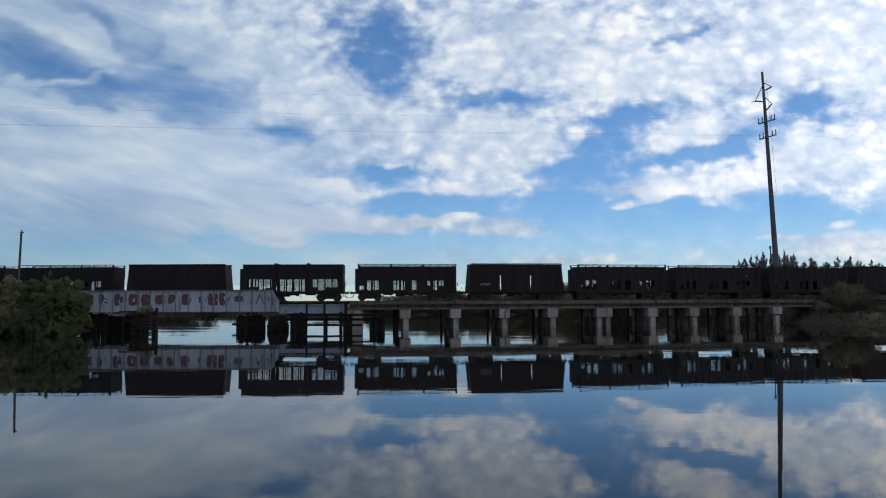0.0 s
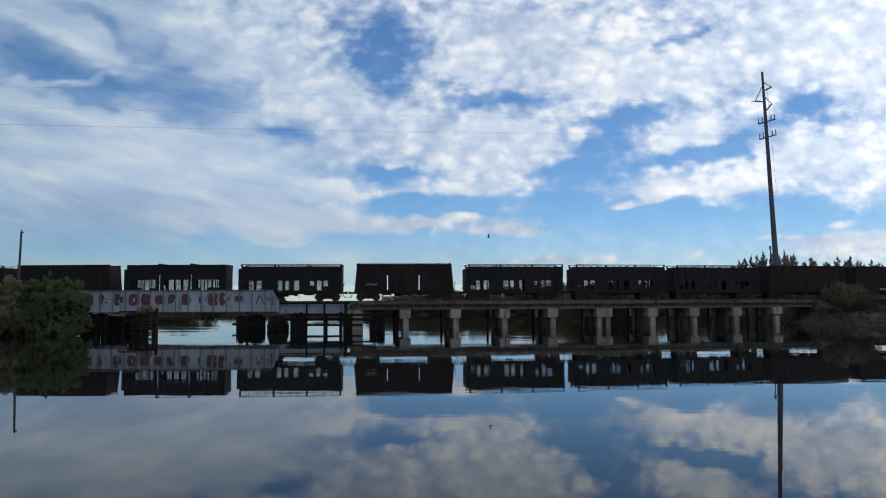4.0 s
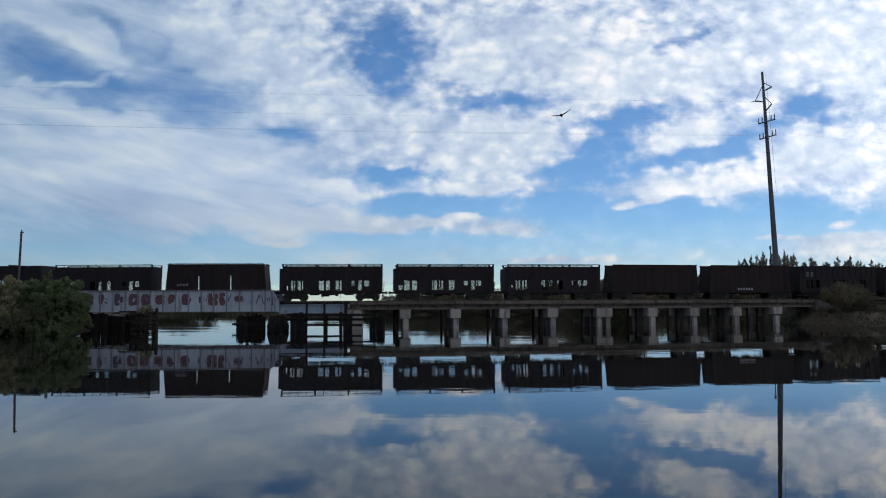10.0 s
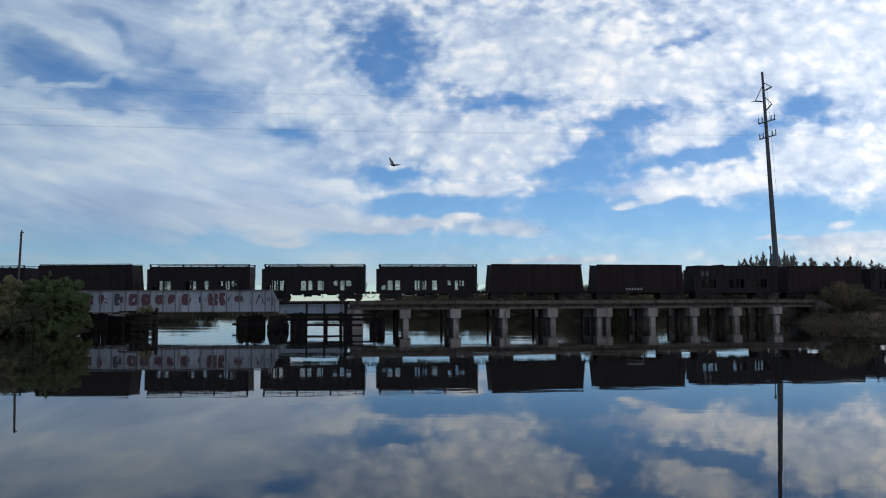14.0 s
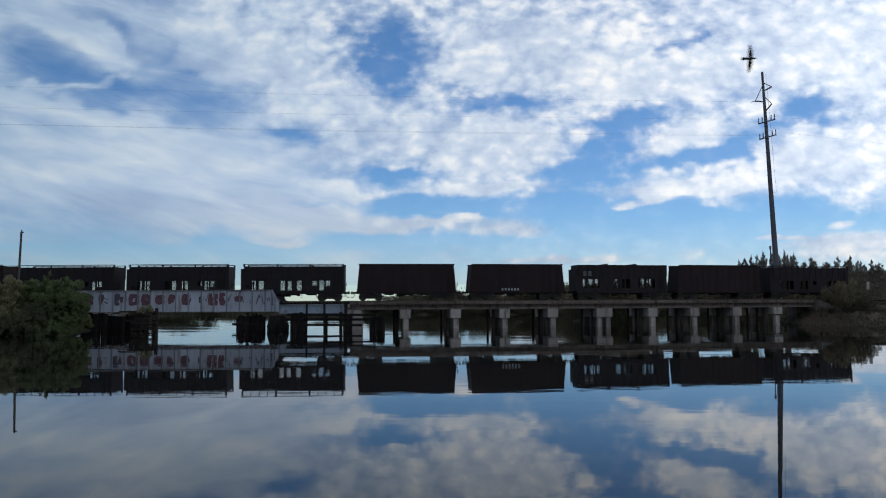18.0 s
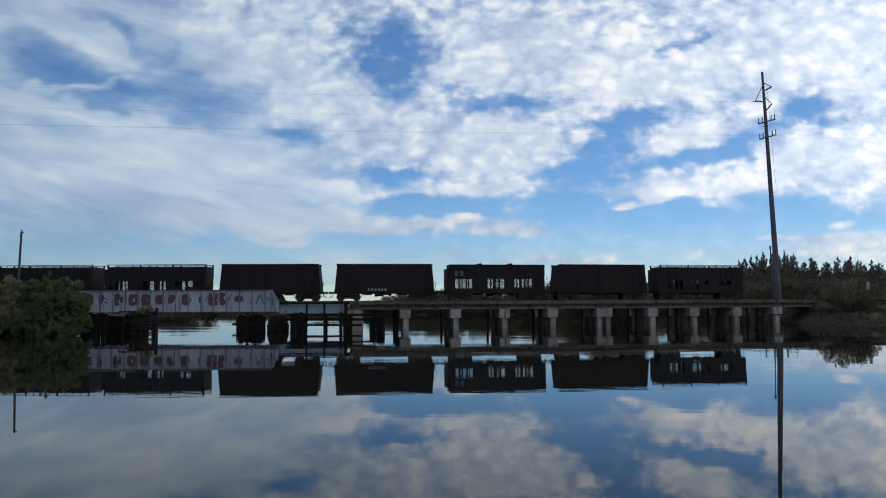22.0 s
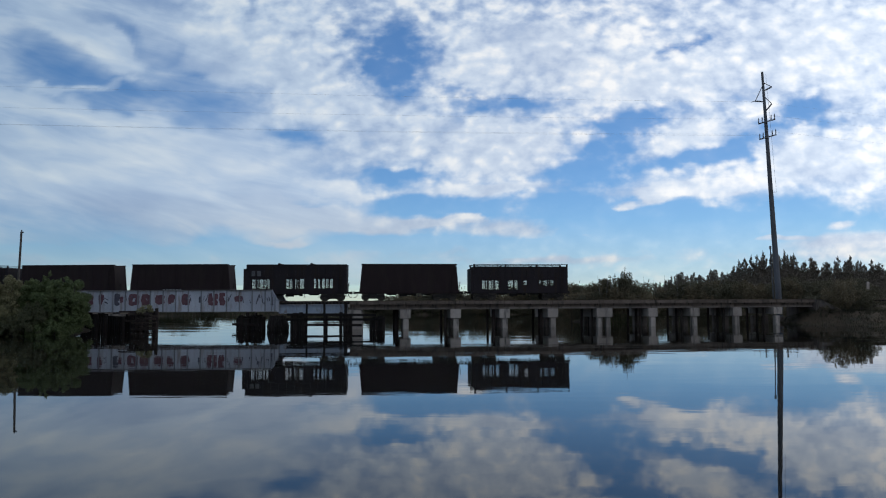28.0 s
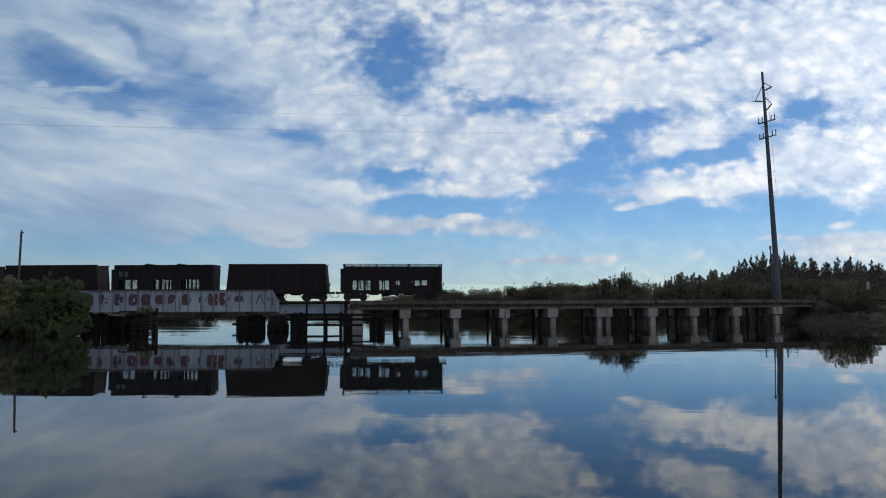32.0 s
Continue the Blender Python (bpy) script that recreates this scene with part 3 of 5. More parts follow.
def build_girder_span():
    root = thing("plate_girder_span", at_line(-32, 0, GZ0), "white riveted plate girder span with red graffiti", "bridge span")
    step = 1.337
    for off, side in ((2.55, 1), (-2.55, -1)):
        for high in (False, True):
            part("girder_flange", flange_mesh(off, high), RUSTY, root, "rust-stained flange plate")
        s = G1 - 1.3
        k = 0
        while s - step > G0 - 0.01:
            bm = B()
            along(bm, s - step + 0.01, s - 0.01, off + 0.015, off - 0.015, GZ0 + 0.06, GZ1 - 0.06)
            part("web_panel", bm, WHITE_PAINT, root)
            bm = B()
            o = off + side * 0.09
            along(bm, s - 0.022, s + 0.022, o + 0.075, o - 0.075, GZ0 + 0.06, GZ1 - 0.06)
            along(bm, s - 0.07, s + 0.07, off + side * 0.018 + 0.012, off + side * 0.018 - 0.012, GZ0 + 0.06, GZ1 - 0.06)
            part("stiffener", bm, GIRDER_EDGE, root)
            s -= step
            k += 1
        # sloping end
        bm = B()
        pts = [(G1 - 1.3, GZ0 + 0.06), (G1, GZ0 + 0.06), (G1, GZ1 - 1.15), (G1 - 0.55, GZ1 - 0.06), (G1 - 1.3, GZ1 - 0.06)]
        f = bm.faces.new([bm.verts.new(at_line(a, off + 0.015, z)) for a, z in pts])
        got = bmesh.ops.extrude_face_region(bm, geom=[f])
        nrm = at_line(G1, off - 0.03, 0) - at_line(G1, off, 0)
        for v in got["geom"]:
            if isinstance(v, bmesh.types.BMVert):
                v.co += nrm
        bmesh.ops.recalc_face_normals(bm, faces=bm.faces)
        part("end_web", bm, WHITE_PAINT, root)
        bm = B()
        beam(bm, at_line(G1 - 0.58, off, GZ1 - 0.03), at_line(G1 + 0.02, off, GZ1 - 1.15), 0.36, 0.05)
        beam(bm, at_line(G1 + 0.02, off, GZ1 - 1.15), at_line(G1 + 0.02, off, GZ0), 0.05, 0.36)
        part("end_plate", bm, WHITE_PAINT, root)
        for ds in (0.25, 0.62):
            bm = B()
            o = off + side * 0.09
            along(bm, G1 - ds - 0.025, G1 - ds + 0.025, o + 0.08, o - 0.08, GZ0 + 0.06, GZ1 - 0.06 - max(0, 0.75 - ds) * 1.6)
            part("end_stiffener", bm, GIRDER_EDGE, root)
    s = G0 + 0.7
    while s < G1:
        bm = B()
        along(bm, s - 0.12, s + 0.12, 2.5, -2.5, 1.98, 2.56)
        part("floor_beam", bm, RUSTY, root)
        s += 2.86
    for o in (0.85, -0.85):
        bm = B()
        for i in range(10):
            a = G0 + i * (G1 - G0) / 10
            along(bm, a, a + (G1 - G0) / 10, o + 0.15, o - 0.15, 2.57, 2.77)
        part("stringer", bm, RUSTY, root)
    graffiti(root)


def flange_mesh(off, high):
    bm = B()
    n = 14
    for i in range(n):
        a = G0 + i * (G1 - G0) / n
        b = G0 + (i + 1) * (G1 - G0) / n
        if high:
            along(bm, a, b if i < n - 1 else G1 - 0.56, off + 0.2, off - 0.2, GZ1 - 0.06, GZ1)
        else:
            along(bm, a, b, off + 0.2, off - 0.2, GZ0, GZ0 + 0.06)
    return bm


def graffiti(root):
    """Sprayed shapes that cannot be read: strokes of paint on the near web."""
    rng = random.Random(7)
    face = 2.55 + 0.019
    # centre along the span, width, height, how dense, colour
    marks = [(-37.75, 0.80, 0.95, 5, 0), (-36.42, 0.50, 1.15, 4, 0), (-34.75, 0.55, 1.20, 5, 1), (-34.30, 0.30, 0.60, 5, 0), (-32.95, 1.02, 1.15, 5, 0), (-31.68, 0.92, 1.05, 5, 0), (-30.18, 0.92, 0.88, 6, 0), (-28.95, 0.66, 0.95, 4, 0),
             (-27.45, 0.82, 1.10, 6, 0), (-25.95, 0.24, 0.66, 3, 1), (-24.60, 0.92, 1.35, 5, 0), (-23.62, 0.56, 1.25, 6, 0), (-21.90, 0.85, 0.55, 4, 0)]
    for s, w, h, k, c in marks:
        zc = GZ0 + 1.36
        mat, label = (DARK_PAINT, "dark sprayed graffiti letter") if c else (RED_PAINT, "dark red sprayed graffiti letter")
        x0, x1, z0, z1 = s - w * 0.46, s + w * 0.46, zc - h * 0.46, zc + h * 0.46
        r = min(0.24, 0.30 * w + 0.04)
        bars = [((x0 + r * 0.6, z0), (x0 + r * 0.6, z1)), ((x0, z1 - r * 0.5), (x1, z1 - r * 0.6)), ((x0, zc), (x1 - r * 0.3, zc + rng.uniform(-.08, .08))),
                ((x0, z0 + r * 0.5), (x1, z0 + r * 0.6)), ((x1 - r * 0.6, zc), (x1 - r * 0.5, z1)), ((x1 - r * 0.5, z0), (x1 - r * 0.7, zc))]
        skip = rng.randrange(1, 6)
        for j, (p, q) in enumerate(bars):
            if j == skip or (k < 5 and j == 5):
                continue
            bm = B()
            wob = [rng.uniform(-.05, .05) for _ in range(4)]
            stroke(bm, (p[0] + wob[0], p[1] + wob[1]), (q[0] + wob[2], q[1] + wob[3]), r * rng.uniform(0.75, 1.0), face + 0.002 + 0.001 * j, rng)
            part("paint_letter", bm, mat, root, label)
    for s in (-35.9, -33.6, -27.2, -25.3, -22.9, -21.2, -20.4, -19.7, -19.2, -18.6):
        z = GZ0 + rng.uniform(1.0, 1.5)
        for j in range(3):
            bm = B()
            a = s + rng.uniform(-0.35, 0.35)
            stroke(bm, (a, z + rng.uniform(-0.5, 0.4)), (a + rng.uniform(-0.4, 0.4), z + rng.uniform(-0.3, 0.6)), rng.uniform(0.03, 0.06), face + 0.012 + 0.001 * j, rng)
            part("paint_stroke", bm, DARK_PAINT, root, "thin dark sprayed scrawl")


def stroke(bm, p, q, r, off, rng):
    """A lick of paint with a wavering outline, 3 mm thick."""
    n = 7
    d = Vector((q[0] - p[0], q[1] - p[1]))
    side = Vector((-d.y, d.x)).normalized() if d.length else Vector((0, 1))
    top, bot = [], []
    for i in range(n):
        t = i / (n - 1)
        c = Vector(p) + d * t
        wd = r * (0.55 + 0.6 * math.sin(math.pi * (0.12 + 0.76 * t))) * rng.uniform(0.8, 1.15)
        top.append(c + side * wd)
        bot.append(c - side * wd)
    ring = top + bot[::-1]
    f = bm.faces.new([bm.verts.new(at_line(v.x, off, v.y)) for v in ring])


def build_steel_span():
    root = thing("steel_beam_span", at_line(-14, 0, 1.9), "short blue-grey steel beam span with dark sleeper ends", "bridge span")
    for off in (2.15, -2.15):
        bm = B()
        along(bm, -17.75, -10.72, off + 0.02, off - 0.02, 1.80, 2.58)
        part("beam_web", bm, GREY_BLUE, root)
        for z0, z1 in ((1.72, 1.80), (2.58, 2.66)):
            bm = B()
            along(bm, -17.75, -10.72, off + 0.18, off - 0.18, z0, z1)
            part("beam_flange", bm, GREY_BLUE, root)
        for s in np.linspace(-17.6, -10.9, 6):
            bm = B()
            o = off + (0.09 if off > 0 else -0.09)
            along(bm, s - 0.02, s + 0.02, o + 0.07, o - 0.07, 1.80, 2.58)
            part("web_stiffener", bm, GREY_BLUE, root)
    bm = B()
    along(bm, -10.6, -9.0, 2.5, -2.5, -1.5, 2.05)
    part("concrete_pier", bm, CONCRETE_PALE, root, "pale concrete pier")
    bm = B()
    along(bm, -10.85, -10.55, 2.6, 1.9, 1.55, 2.95)
    part("end_post", bm, TIMBER, root)


def build_track():
    root = thing("railway_track", at_line(0, 0, 2.87), "railway track on dark timber sleepers", "railway track", kind="structure")
    bm = B()
    box(bm, (0, 0, 0), (0.23, 2.7, 0.2), None, 0.015)
    proto = bpy.data.meshes.new("sleeper")
    bm.to_mesh(proto)
    bm.free()
    proto.materials.append(TIMBER)
    rest = B()
    s = -190.0
    while s < 150.0:
        if -47.0 < s < 50.0:
            ob = new("sleeper", proto)
            ob.parent = root
            ob.matrix_parent_inverse = root.matrix_basis.inverted()
            ob.matrix_basis = on_line(s, 2.81)
            ob.scale = (0.8, 1.72, 1.0) if -17.8 < s < -10.6 else (1.0, 1.0, 1.0)
        else:
            box(rest, (0, 0, 0), (0.23, 2.7, 0.2), on_line(s, 2.81))
        s += 0.37 if -17.8 < s < -10.6 else 0.56
    tagged(part("sleepers", rest, TIMBER, root), kind="stuff")
    for o in (0.72, -0.72):
        bm = B()
        for k in range(85):
            a = -190 + k * 4.0
            along(bm, a, a + 4.0, o + 0.07, o - 0.07, 2.91, 2.925)
            along(bm, a, a + 4.0, o + 0.012, o - 0.012, 2.925, 3.01)
            along(bm, a, a + 4.0, o + 0.036, o - 0.036, 3.01, RAIL_Z)
        part("rail", bm, RAIL_STEEL, root)


def pile(root, x, y, z, r, mat=None, rng=random):
    bm = B()
    rod(bm, (x + rng.uniform(-.06, .06), y, -2.2), (x, y, z), r * 1.08, r, 10)
    part("post", bm, mat or TIMBER, root)


def build_fenders():
    rng = random.Random(3)
    d = thing("timber_dolphin", (-31.8, 76, 0), "derelict dark timber pile cluster under the girder", "dolphin", "timber fenders")
    for x in np.linspace(-36.0, -31.6, 11):
        pile(d, float(x), rng.uniform(76.2, 79.0), rng.uniform(1.5, 2.05), rng.uniform(0.16, 0.22), None, rng)
    for x in (-31.3, -30.9, -30.3, -29.7, -29.4):
        pile(d, x, rng.uniform(75.2, 76.0), rng.uniform(1.4, 2.4), 0.17, TIMBER_GREY, rng)
    for k in range(23):
        pile(d, -38.8 + 0.31 * k, 79.6 + rng.uniform(-.1, .1), rng.uniform(1.45, 2.0), 0.17, None, rng)
    bm = B()
    box(bm, (-36.6, 79.7, 1.6), (5.0, 0.5, 0.3), None, 0.03)
    part("cap_beam", bm, TIMBER, d)
    for z, x0, x1 in ((1.8, -32.1, -29.6), (1.35, -31.2, -29.2), (0.9, -31.7, -29.1), (0.42, -30.9, -29.2), (1.58, -30.4, -29.0), (1.12, -32.6, -30.2), (0.66, -31.4, -29.5), (2.02, -33.0, -31.2), (0.24, -31.8, -29.3)):
        bm = B()
        beam(bm, (x0, 75.35, z), (x1, 75.15, z + rng.uniform(-.14, .14)), 0.2, rng.uniform(0.12, 0.22))
        part("waler", bm, TIMBER_GREY, d)
    bm = B()
    beam(bm, (-34.2, 75.9, 1.72), (-32.6, 75.7, 1.66), 0.5, 0.20)
    part("cap_plank", bm, CONCRETE_PALE, d, "pale fallen plank")
    p = thing("timber_pier", (-21, 80, 0), "dark solid timber pier carrying the girder end", "pier", "timber fenders")
    for x in np.linspace(-21.95, -19.6, 8):
        for y in (79.2, 80.0, 80.8):
            pile(p, float(x), y + rng.uniform(-.15, .15), rng.uniform(1.15, 1.62), 0.20, None, rng)
    bm = B()
    box(bm, (-20.8, 80.6, 1.22), (2.5, 1.3, 0.34), None, 0.03)
    part("cap_beam", bm, TIMBER, p)
    for x in (-21.4, -20.5):
        bm = B()
        box(bm, (x, 80.9, 1.75), (0.2, 0.6, 0.75), None, 0.03)
        part("bearing_block", bm, CONCRETE, p, "grey bearing block")
    bm = B()
    beam(bm, (-22.5, 79.0, 0.62), (-19.7, 78.95, 0.5), 0.16, 0.26)
    part("waler", bm, TIMBER, p)
    r = thing("round_dolphin", (-17.1, 77, 0), "round cluster of dark piles bound together", "dolphin", "timber fenders")
    for k in range(16):
        a = k * math.tau / 16
        ca, sa = math.cos(a), math.sin(a)
        zt = 1.42 + rng.uniform(-.12, .14)
        bm = B()
        rod(bm, (-17.35 + 0.80 * ca, 77.8 + 0.80 * sa, -2.0), (-17.35 + 0.95 * ca, 77.8 + 0.95 * sa, 0.45), 0.21, 0.21, 9)
        rod(bm, (-17.35 + 0.95 * ca, 77.8 + 0.95 * sa, 0.40), (-17.35 + 0.66 * ca, 77.8 + 0.66 * sa, zt), 0.21, 0.19, 9)
        part("post", bm, TIMBER, r)
    pile(r, -17.35, 77.8, 1.5, 0.6, None, rng)
    for z, rr in ((1.2, 0.96), (0.45, 1.18)):
        bm = B()
        for k in range(24):
            a, b = k * math.tau / 24, (k + 1) * math.tau / 24
            rod(bm, (-17.35 + rr * math.cos(a), 77.8 + rr * math.sin(a), z), (-17.35 + rr * math.cos(b), 77.8 + rr * math.sin(b), z), 0.03, None, 5)
        part("binding_cable", bm, TIMBER, r)
    f = thing("timber_fender", (-10, 76, 0), "broken timber fender fence of posts and rails", "fender", "timber fenders")
    for x, z, w in ((-15.5, 1.7, 0.2), (-15.2, 1.85, 0.2), (-14.9, 1.8, 0.2), (-14.6, 1.9, 0.2), (-14.3, 1.75, 0.2), (-14.0, 2.75, 0.10), (-12.2, 2.75, 0.12), (-12.05, 1.7, 0.19),
                    (-10.5, 1.9, 0.17), (-10.1, 1.75, 0.17), (-9.8, 1.7, 0.2), (-9.5, 1.6, 0.18), (-7.4, 1.3, 0.16), (-7.1, 1.4, 0.16), (-6.85, 1.35, 0.16), (-6.6, 1.45, 0.16), (-6.35, 1.5, 0.16), (-6.15, 1.4, 0.15)):
        pile(f, x, 76.0 + rng.uniform(-.1, .1), z, w, None, rng)
    for z, x0, x1 in ((1.66, -16.0, -6.9), (1.18, -14.2, -6.0), (0.62, -14.2, -8.3), (1.18, -16.0, -14.0)):
        bm = B()
        beam(bm, (x0, 75.72, z), (x1, 75.72, z - 0.06), 0.14, 0.25)
        part("rail", bm, TIMBER, f)


build_trestle()
build_girder_span()
build_steel_span()
build_track()
build_fenders()


# ---- railway cars ----
def bogie(car, x):
    """A two-axle truck: side frames with springs, a bolster, and two wheelsets that turn."""
    bm = B()
    box(bm, (x, 0, 0.55), (0.4, 2.2, 0.3), None, 0.03)
    box(bm, (x, 0, 0.76), (0.5, 0.6, 0.14))
    b = part("bogie", bm, STEEL_DARK, car)
    for y in (-1.0, 1.0):
        bm = B()
        pts = [(-1.12, 0.38), (-1.12, 0.56), (-0.72, 0.62), (-0.35, 0.78), (0.35, 0.78), (0.72, 0.62), (1.12, 0.56), (1.12, 0.38), (0.72, 0.40), (0.38, 0.22), (-0.38, 0.22), (-0.72, 0.40)]
        f = bm.faces.new([bm.verts.new((x + px, y - 0.06, pz)) for px, pz in pts])
        got = bmesh.ops.extrude_face_region(bm, geom=[f])
        for v in got["geom"]:
            if isinstance(v, bmesh.types.BMVert):
                v.co.y += 0.12
        bmesh.ops.recalc_face_normals(bm, faces=bm.faces)
        part("side_frame", bm, STEEL_DARK, b)
        bm = B()
        for dx in (-0.2, 0.0, 0.2):
            rod(bm, (x + dx, y * 1.08, 0.28), (x + dx, y * 1.08, 0.6), 0.08, None, 8)
        part("spring", bm, STEEL_DARK, b)
    for dx in (-0.865, 0.865):
        bm = B()
        rod(bm, (0, -1.05, 0), (0, 1.05, 0), 0.075, None, 10)
        for y in (-0.76, 0.76):
            s = 1 if y > 0 else -1
            rod(bm, (0, y - 0.05, 0), (0, y + 0.05, 0), 0.42, None, 24)
            rod(bm, (0, y - s * 0.07, 0), (0, y - s * 0.045, 0), 0.45, None, 24)
            rod(bm, (0, y + s * 0.05, 0), (0, y + s * 0.09, 0), 0.14, None, 10)
            for k in range(4):
                a = k * math.pi / 2
                box(bm, (0.24 * math.cos(a), y + s * 0.055, 0.24 * math.sin(a)), (0.07, 0.03, 0.07))
        w = part("wheelset", bm, WHEEL_STEEL, b)
        w.matrix_basis = Matrix.Translation((x + dx, 0, 0.42))
    return b


def coupler(car, side):
    bm = B()
    x = side * 5.35
    box(bm, (x + side * 0.25, 0, 0.85), (0.75, 0.18, 0.2), None, 0.02)
    box(bm, (x + side * 0.66, 0.04, 0.85), (0.24, 0.3, 0.3), None, 0.04)
    c = part("coupler", bm, STEEL_DARK, car)
    bm = B()
    pts = [(x + side * 0.35, -0.3, 0.72), (x + side * 0.42, -0.3, 0.5), (x + side * 0.55, -0.3, 0.36), (x + side * 0.75, -0.3, 0.38)]
    for p, q in zip(pts[:-1], pts[1:]):
        rod(bm, p, q, 0.035, None, 6)
    part("air_hose", bm, STEEL_DARK, car)


def ladder(car, x, y, z0, z1, mat):
    bm = B()
    for dx in (-0.2, 0.2):
        rod(bm, (x + dx, y, z0), (x + dx, y, z1), 0.022, None, 5)
    z = z0 + 0.15
    while z < z1:
        rod(bm, (x - 0.2, y, z), (x + 0.2, y, z), 0.016, None, 5)
        z += 0.32
    part("ladder", bm, mat, car)


def plate_with_holes(bm, x0, x1, z0, z1, y, thick, holes):
    """A side sheet between x0 and x1 with rectangular openings cut through: (from, to, low, high), in order along x."""
    xs = x0
    for a, b, lo, hi in holes:
        if a > xs:
            box(bm, ((xs + a) / 2, y, (z0 + z1) / 2), (a - xs, thick, z1 - z0))
        if lo > z0:
            box(bm, ((a + b) / 2, y, (z0 + lo) / 2), (b - a, thick, lo - z0))
        if hi < z1:
            box(bm, ((a + b) / 2, y, (hi + z1) / 2), (b - a, thick, z1 - hi))
        xs = b
    if x1 > xs:
        box(bm, ((xs + x1) / 2, y, (z0 + z1) / 2), (x1 - xs, thick, z1 - z0))


def underframe(car, mat):
    bm = B()
    box(bm, (0, 0, 0.88), (10.7, 0.34, 0.3))
    for y in (-1.42, 1.42):
        box(bm, (0, y, 0.86), (10.9, 0.12, 0.24))
    part("sill", bm, mat, car)
    for x in (-5.42, 5.42):
        bm = B()
        box(bm, (x, 0, 0.92), (0.12, 2.95, 0.38))
        part("end_sill", bm, mat, car)
    for sgn in (-1, 1):
        bogie(car, sgn * 3.95)
        coupler(car, sgn)
    for x in (-1.9, 0.0, 1.9):
        bm = B()
        for sg in (-1, 1):
            vs = [bm.verts.new(p) for p in ((x - 0.75, sg * 1.1, 0.9), (x + 0.75, sg * 1.1, 0.9), (x + 0.45, sg * 0.25, 0.6), (x - 0.45, sg * 0.25, 0.6))]
            bm.faces.new(vs)
        for dx in (-0.75, 0.75):
            vs = [bm.verts.new(p) for p in ((x + dx, -1.1, 0.9), (x + dx, 1.1, 0.9), (x + dx * 0.6, 0.25, 0.6), (x + dx * 0.6, -0.25, 0.6))]
            bm.faces.new(vs)
        part("discharge_gate", bm, STEEL_DARK, car)
    bm = B()
    rod(bm, (-1.1, -0.9, 0.62), (-0.2, -0.9, 0.62), 0.16, None, 10)
    box(bm, (0.6, -0.9, 0.66), (0.35, 0.3, 0.3), None, 0.03)
    part("brake_tank", bm, STEEL_DARK, car)
    for x in (-2.5, -0.9, 1.0, 2.6):
        bm = B()
        rod(bm, (x, -1.35, 0.75), (x, -1.35, 0.38), 0.025, None, 5)
        rod(bm, (x - 0.12, -1.35, 0.4), (x + 0.12, -1.35, 0.4), 0.025, None, 5)
        part("gate_crank", bm, STEEL_DARK, car)


def slim(car, k=0.8):
    """Bodies stand 2.4 m wide on their trucks."""
    for ch in car.children:
        if not ch.name.startswith("bogie"):
            ch.data.transform(Matrix.Diagonal((1.0, k, 1.032, 1.0)))
    return car


def end_gear(car, mat, x):
    sg = 1 if x > 0 else -1
    bm = B()
    rod(bm, (x + sg * 0.12, -0.7, 0.95), (x + sg * 0.12, -0.7, 1.75), 0.025, None, 6)
    for k in range(12):
        a, b = k * math.tau / 12, (k + 1) * math.tau / 12
        rod(bm, (x + sg * 0.18, -0.7 + 0.24 * math.cos(a), 1.75 + 0.24 * math.sin(a)), (x + sg * 0.18, -0.7 + 0.24 * math.cos(b), 1.75 + 0.24 * math.sin(b)), 0.018, None, 5)
    part("brake_wheel", bm, STEEL_DARK, car)
    bm = B()
    for y in (-1.35, 1.35):
        rod(bm, (x, y, 0.5), (x, y, 0.9), 0.025, None, 5)
        rod(bm, (x, y, 0.5), (x - sg * 0.35, y, 0.5), 0.025, None, 5)
        rod(bm, (x - sg * 0.35, y, 0.5), (x - sg * 0.35, y, 0.9), 0.025, None, 5)
    part("step", bm, STEEL_DARK, car)


# openings of one side: from, to, low, high over the rail
THREE_BAYS = [(-4.30, -3.80, 1.18, 2.13), (-3.58, -3.04, 1.12, 2.13), (-2.87, -2.32, 1.12, 2.13), (-1.37, -0.82, 1.12, 2.13), (-0.69, -0.30, 1.16, 2.13), (0.44, 0.94, 1.66, 2.10),
              (2.25, 2.44, 1.62, 2.10), (2.56, 3.18, 1.60, 2.13), (3.32, 3.92, 1.62, 2.13)]
TALL_BAYS = [(-5.05, -4.62, 1.16, 1.60), (-4.40, -3.85, 1.12, 2.13), (-3.60, -3.02, 1.12, 2.13), (-1.35, -0.80, 1.12, 2.13), (-0.55, -0.12, 1.14, 2.13), (0.50, 1.12, 1.12, 2.13),
             (2.20, 2.64, 1.62, 2.10), (2.95, 3.40, 1.12, 2.13), (3.60, 4.12, 1.56, 2.13)]
PATCHED_BAYS = [(-4.74, -4.28, 1.30, 2.28), (-4.07, -3.42, 1.30, 2.28), (-3.27, -2.75, 1.32, 2.28), (-0.96, -0.34, 1.28, 2.30), (0.0, 0.32, 1.30, 2.30), (0.50, 1.02, 1.30, 2.30),
                (2.05, 2.30, 1.34, 2.30), (2.45, 2.74, 1.34, 2.30), (2.90, 3.20, 1.34, 2.30), (3.35, 3.64, 1.34, 2.30), (3.76, 4.08, 1.34, 2.30)]
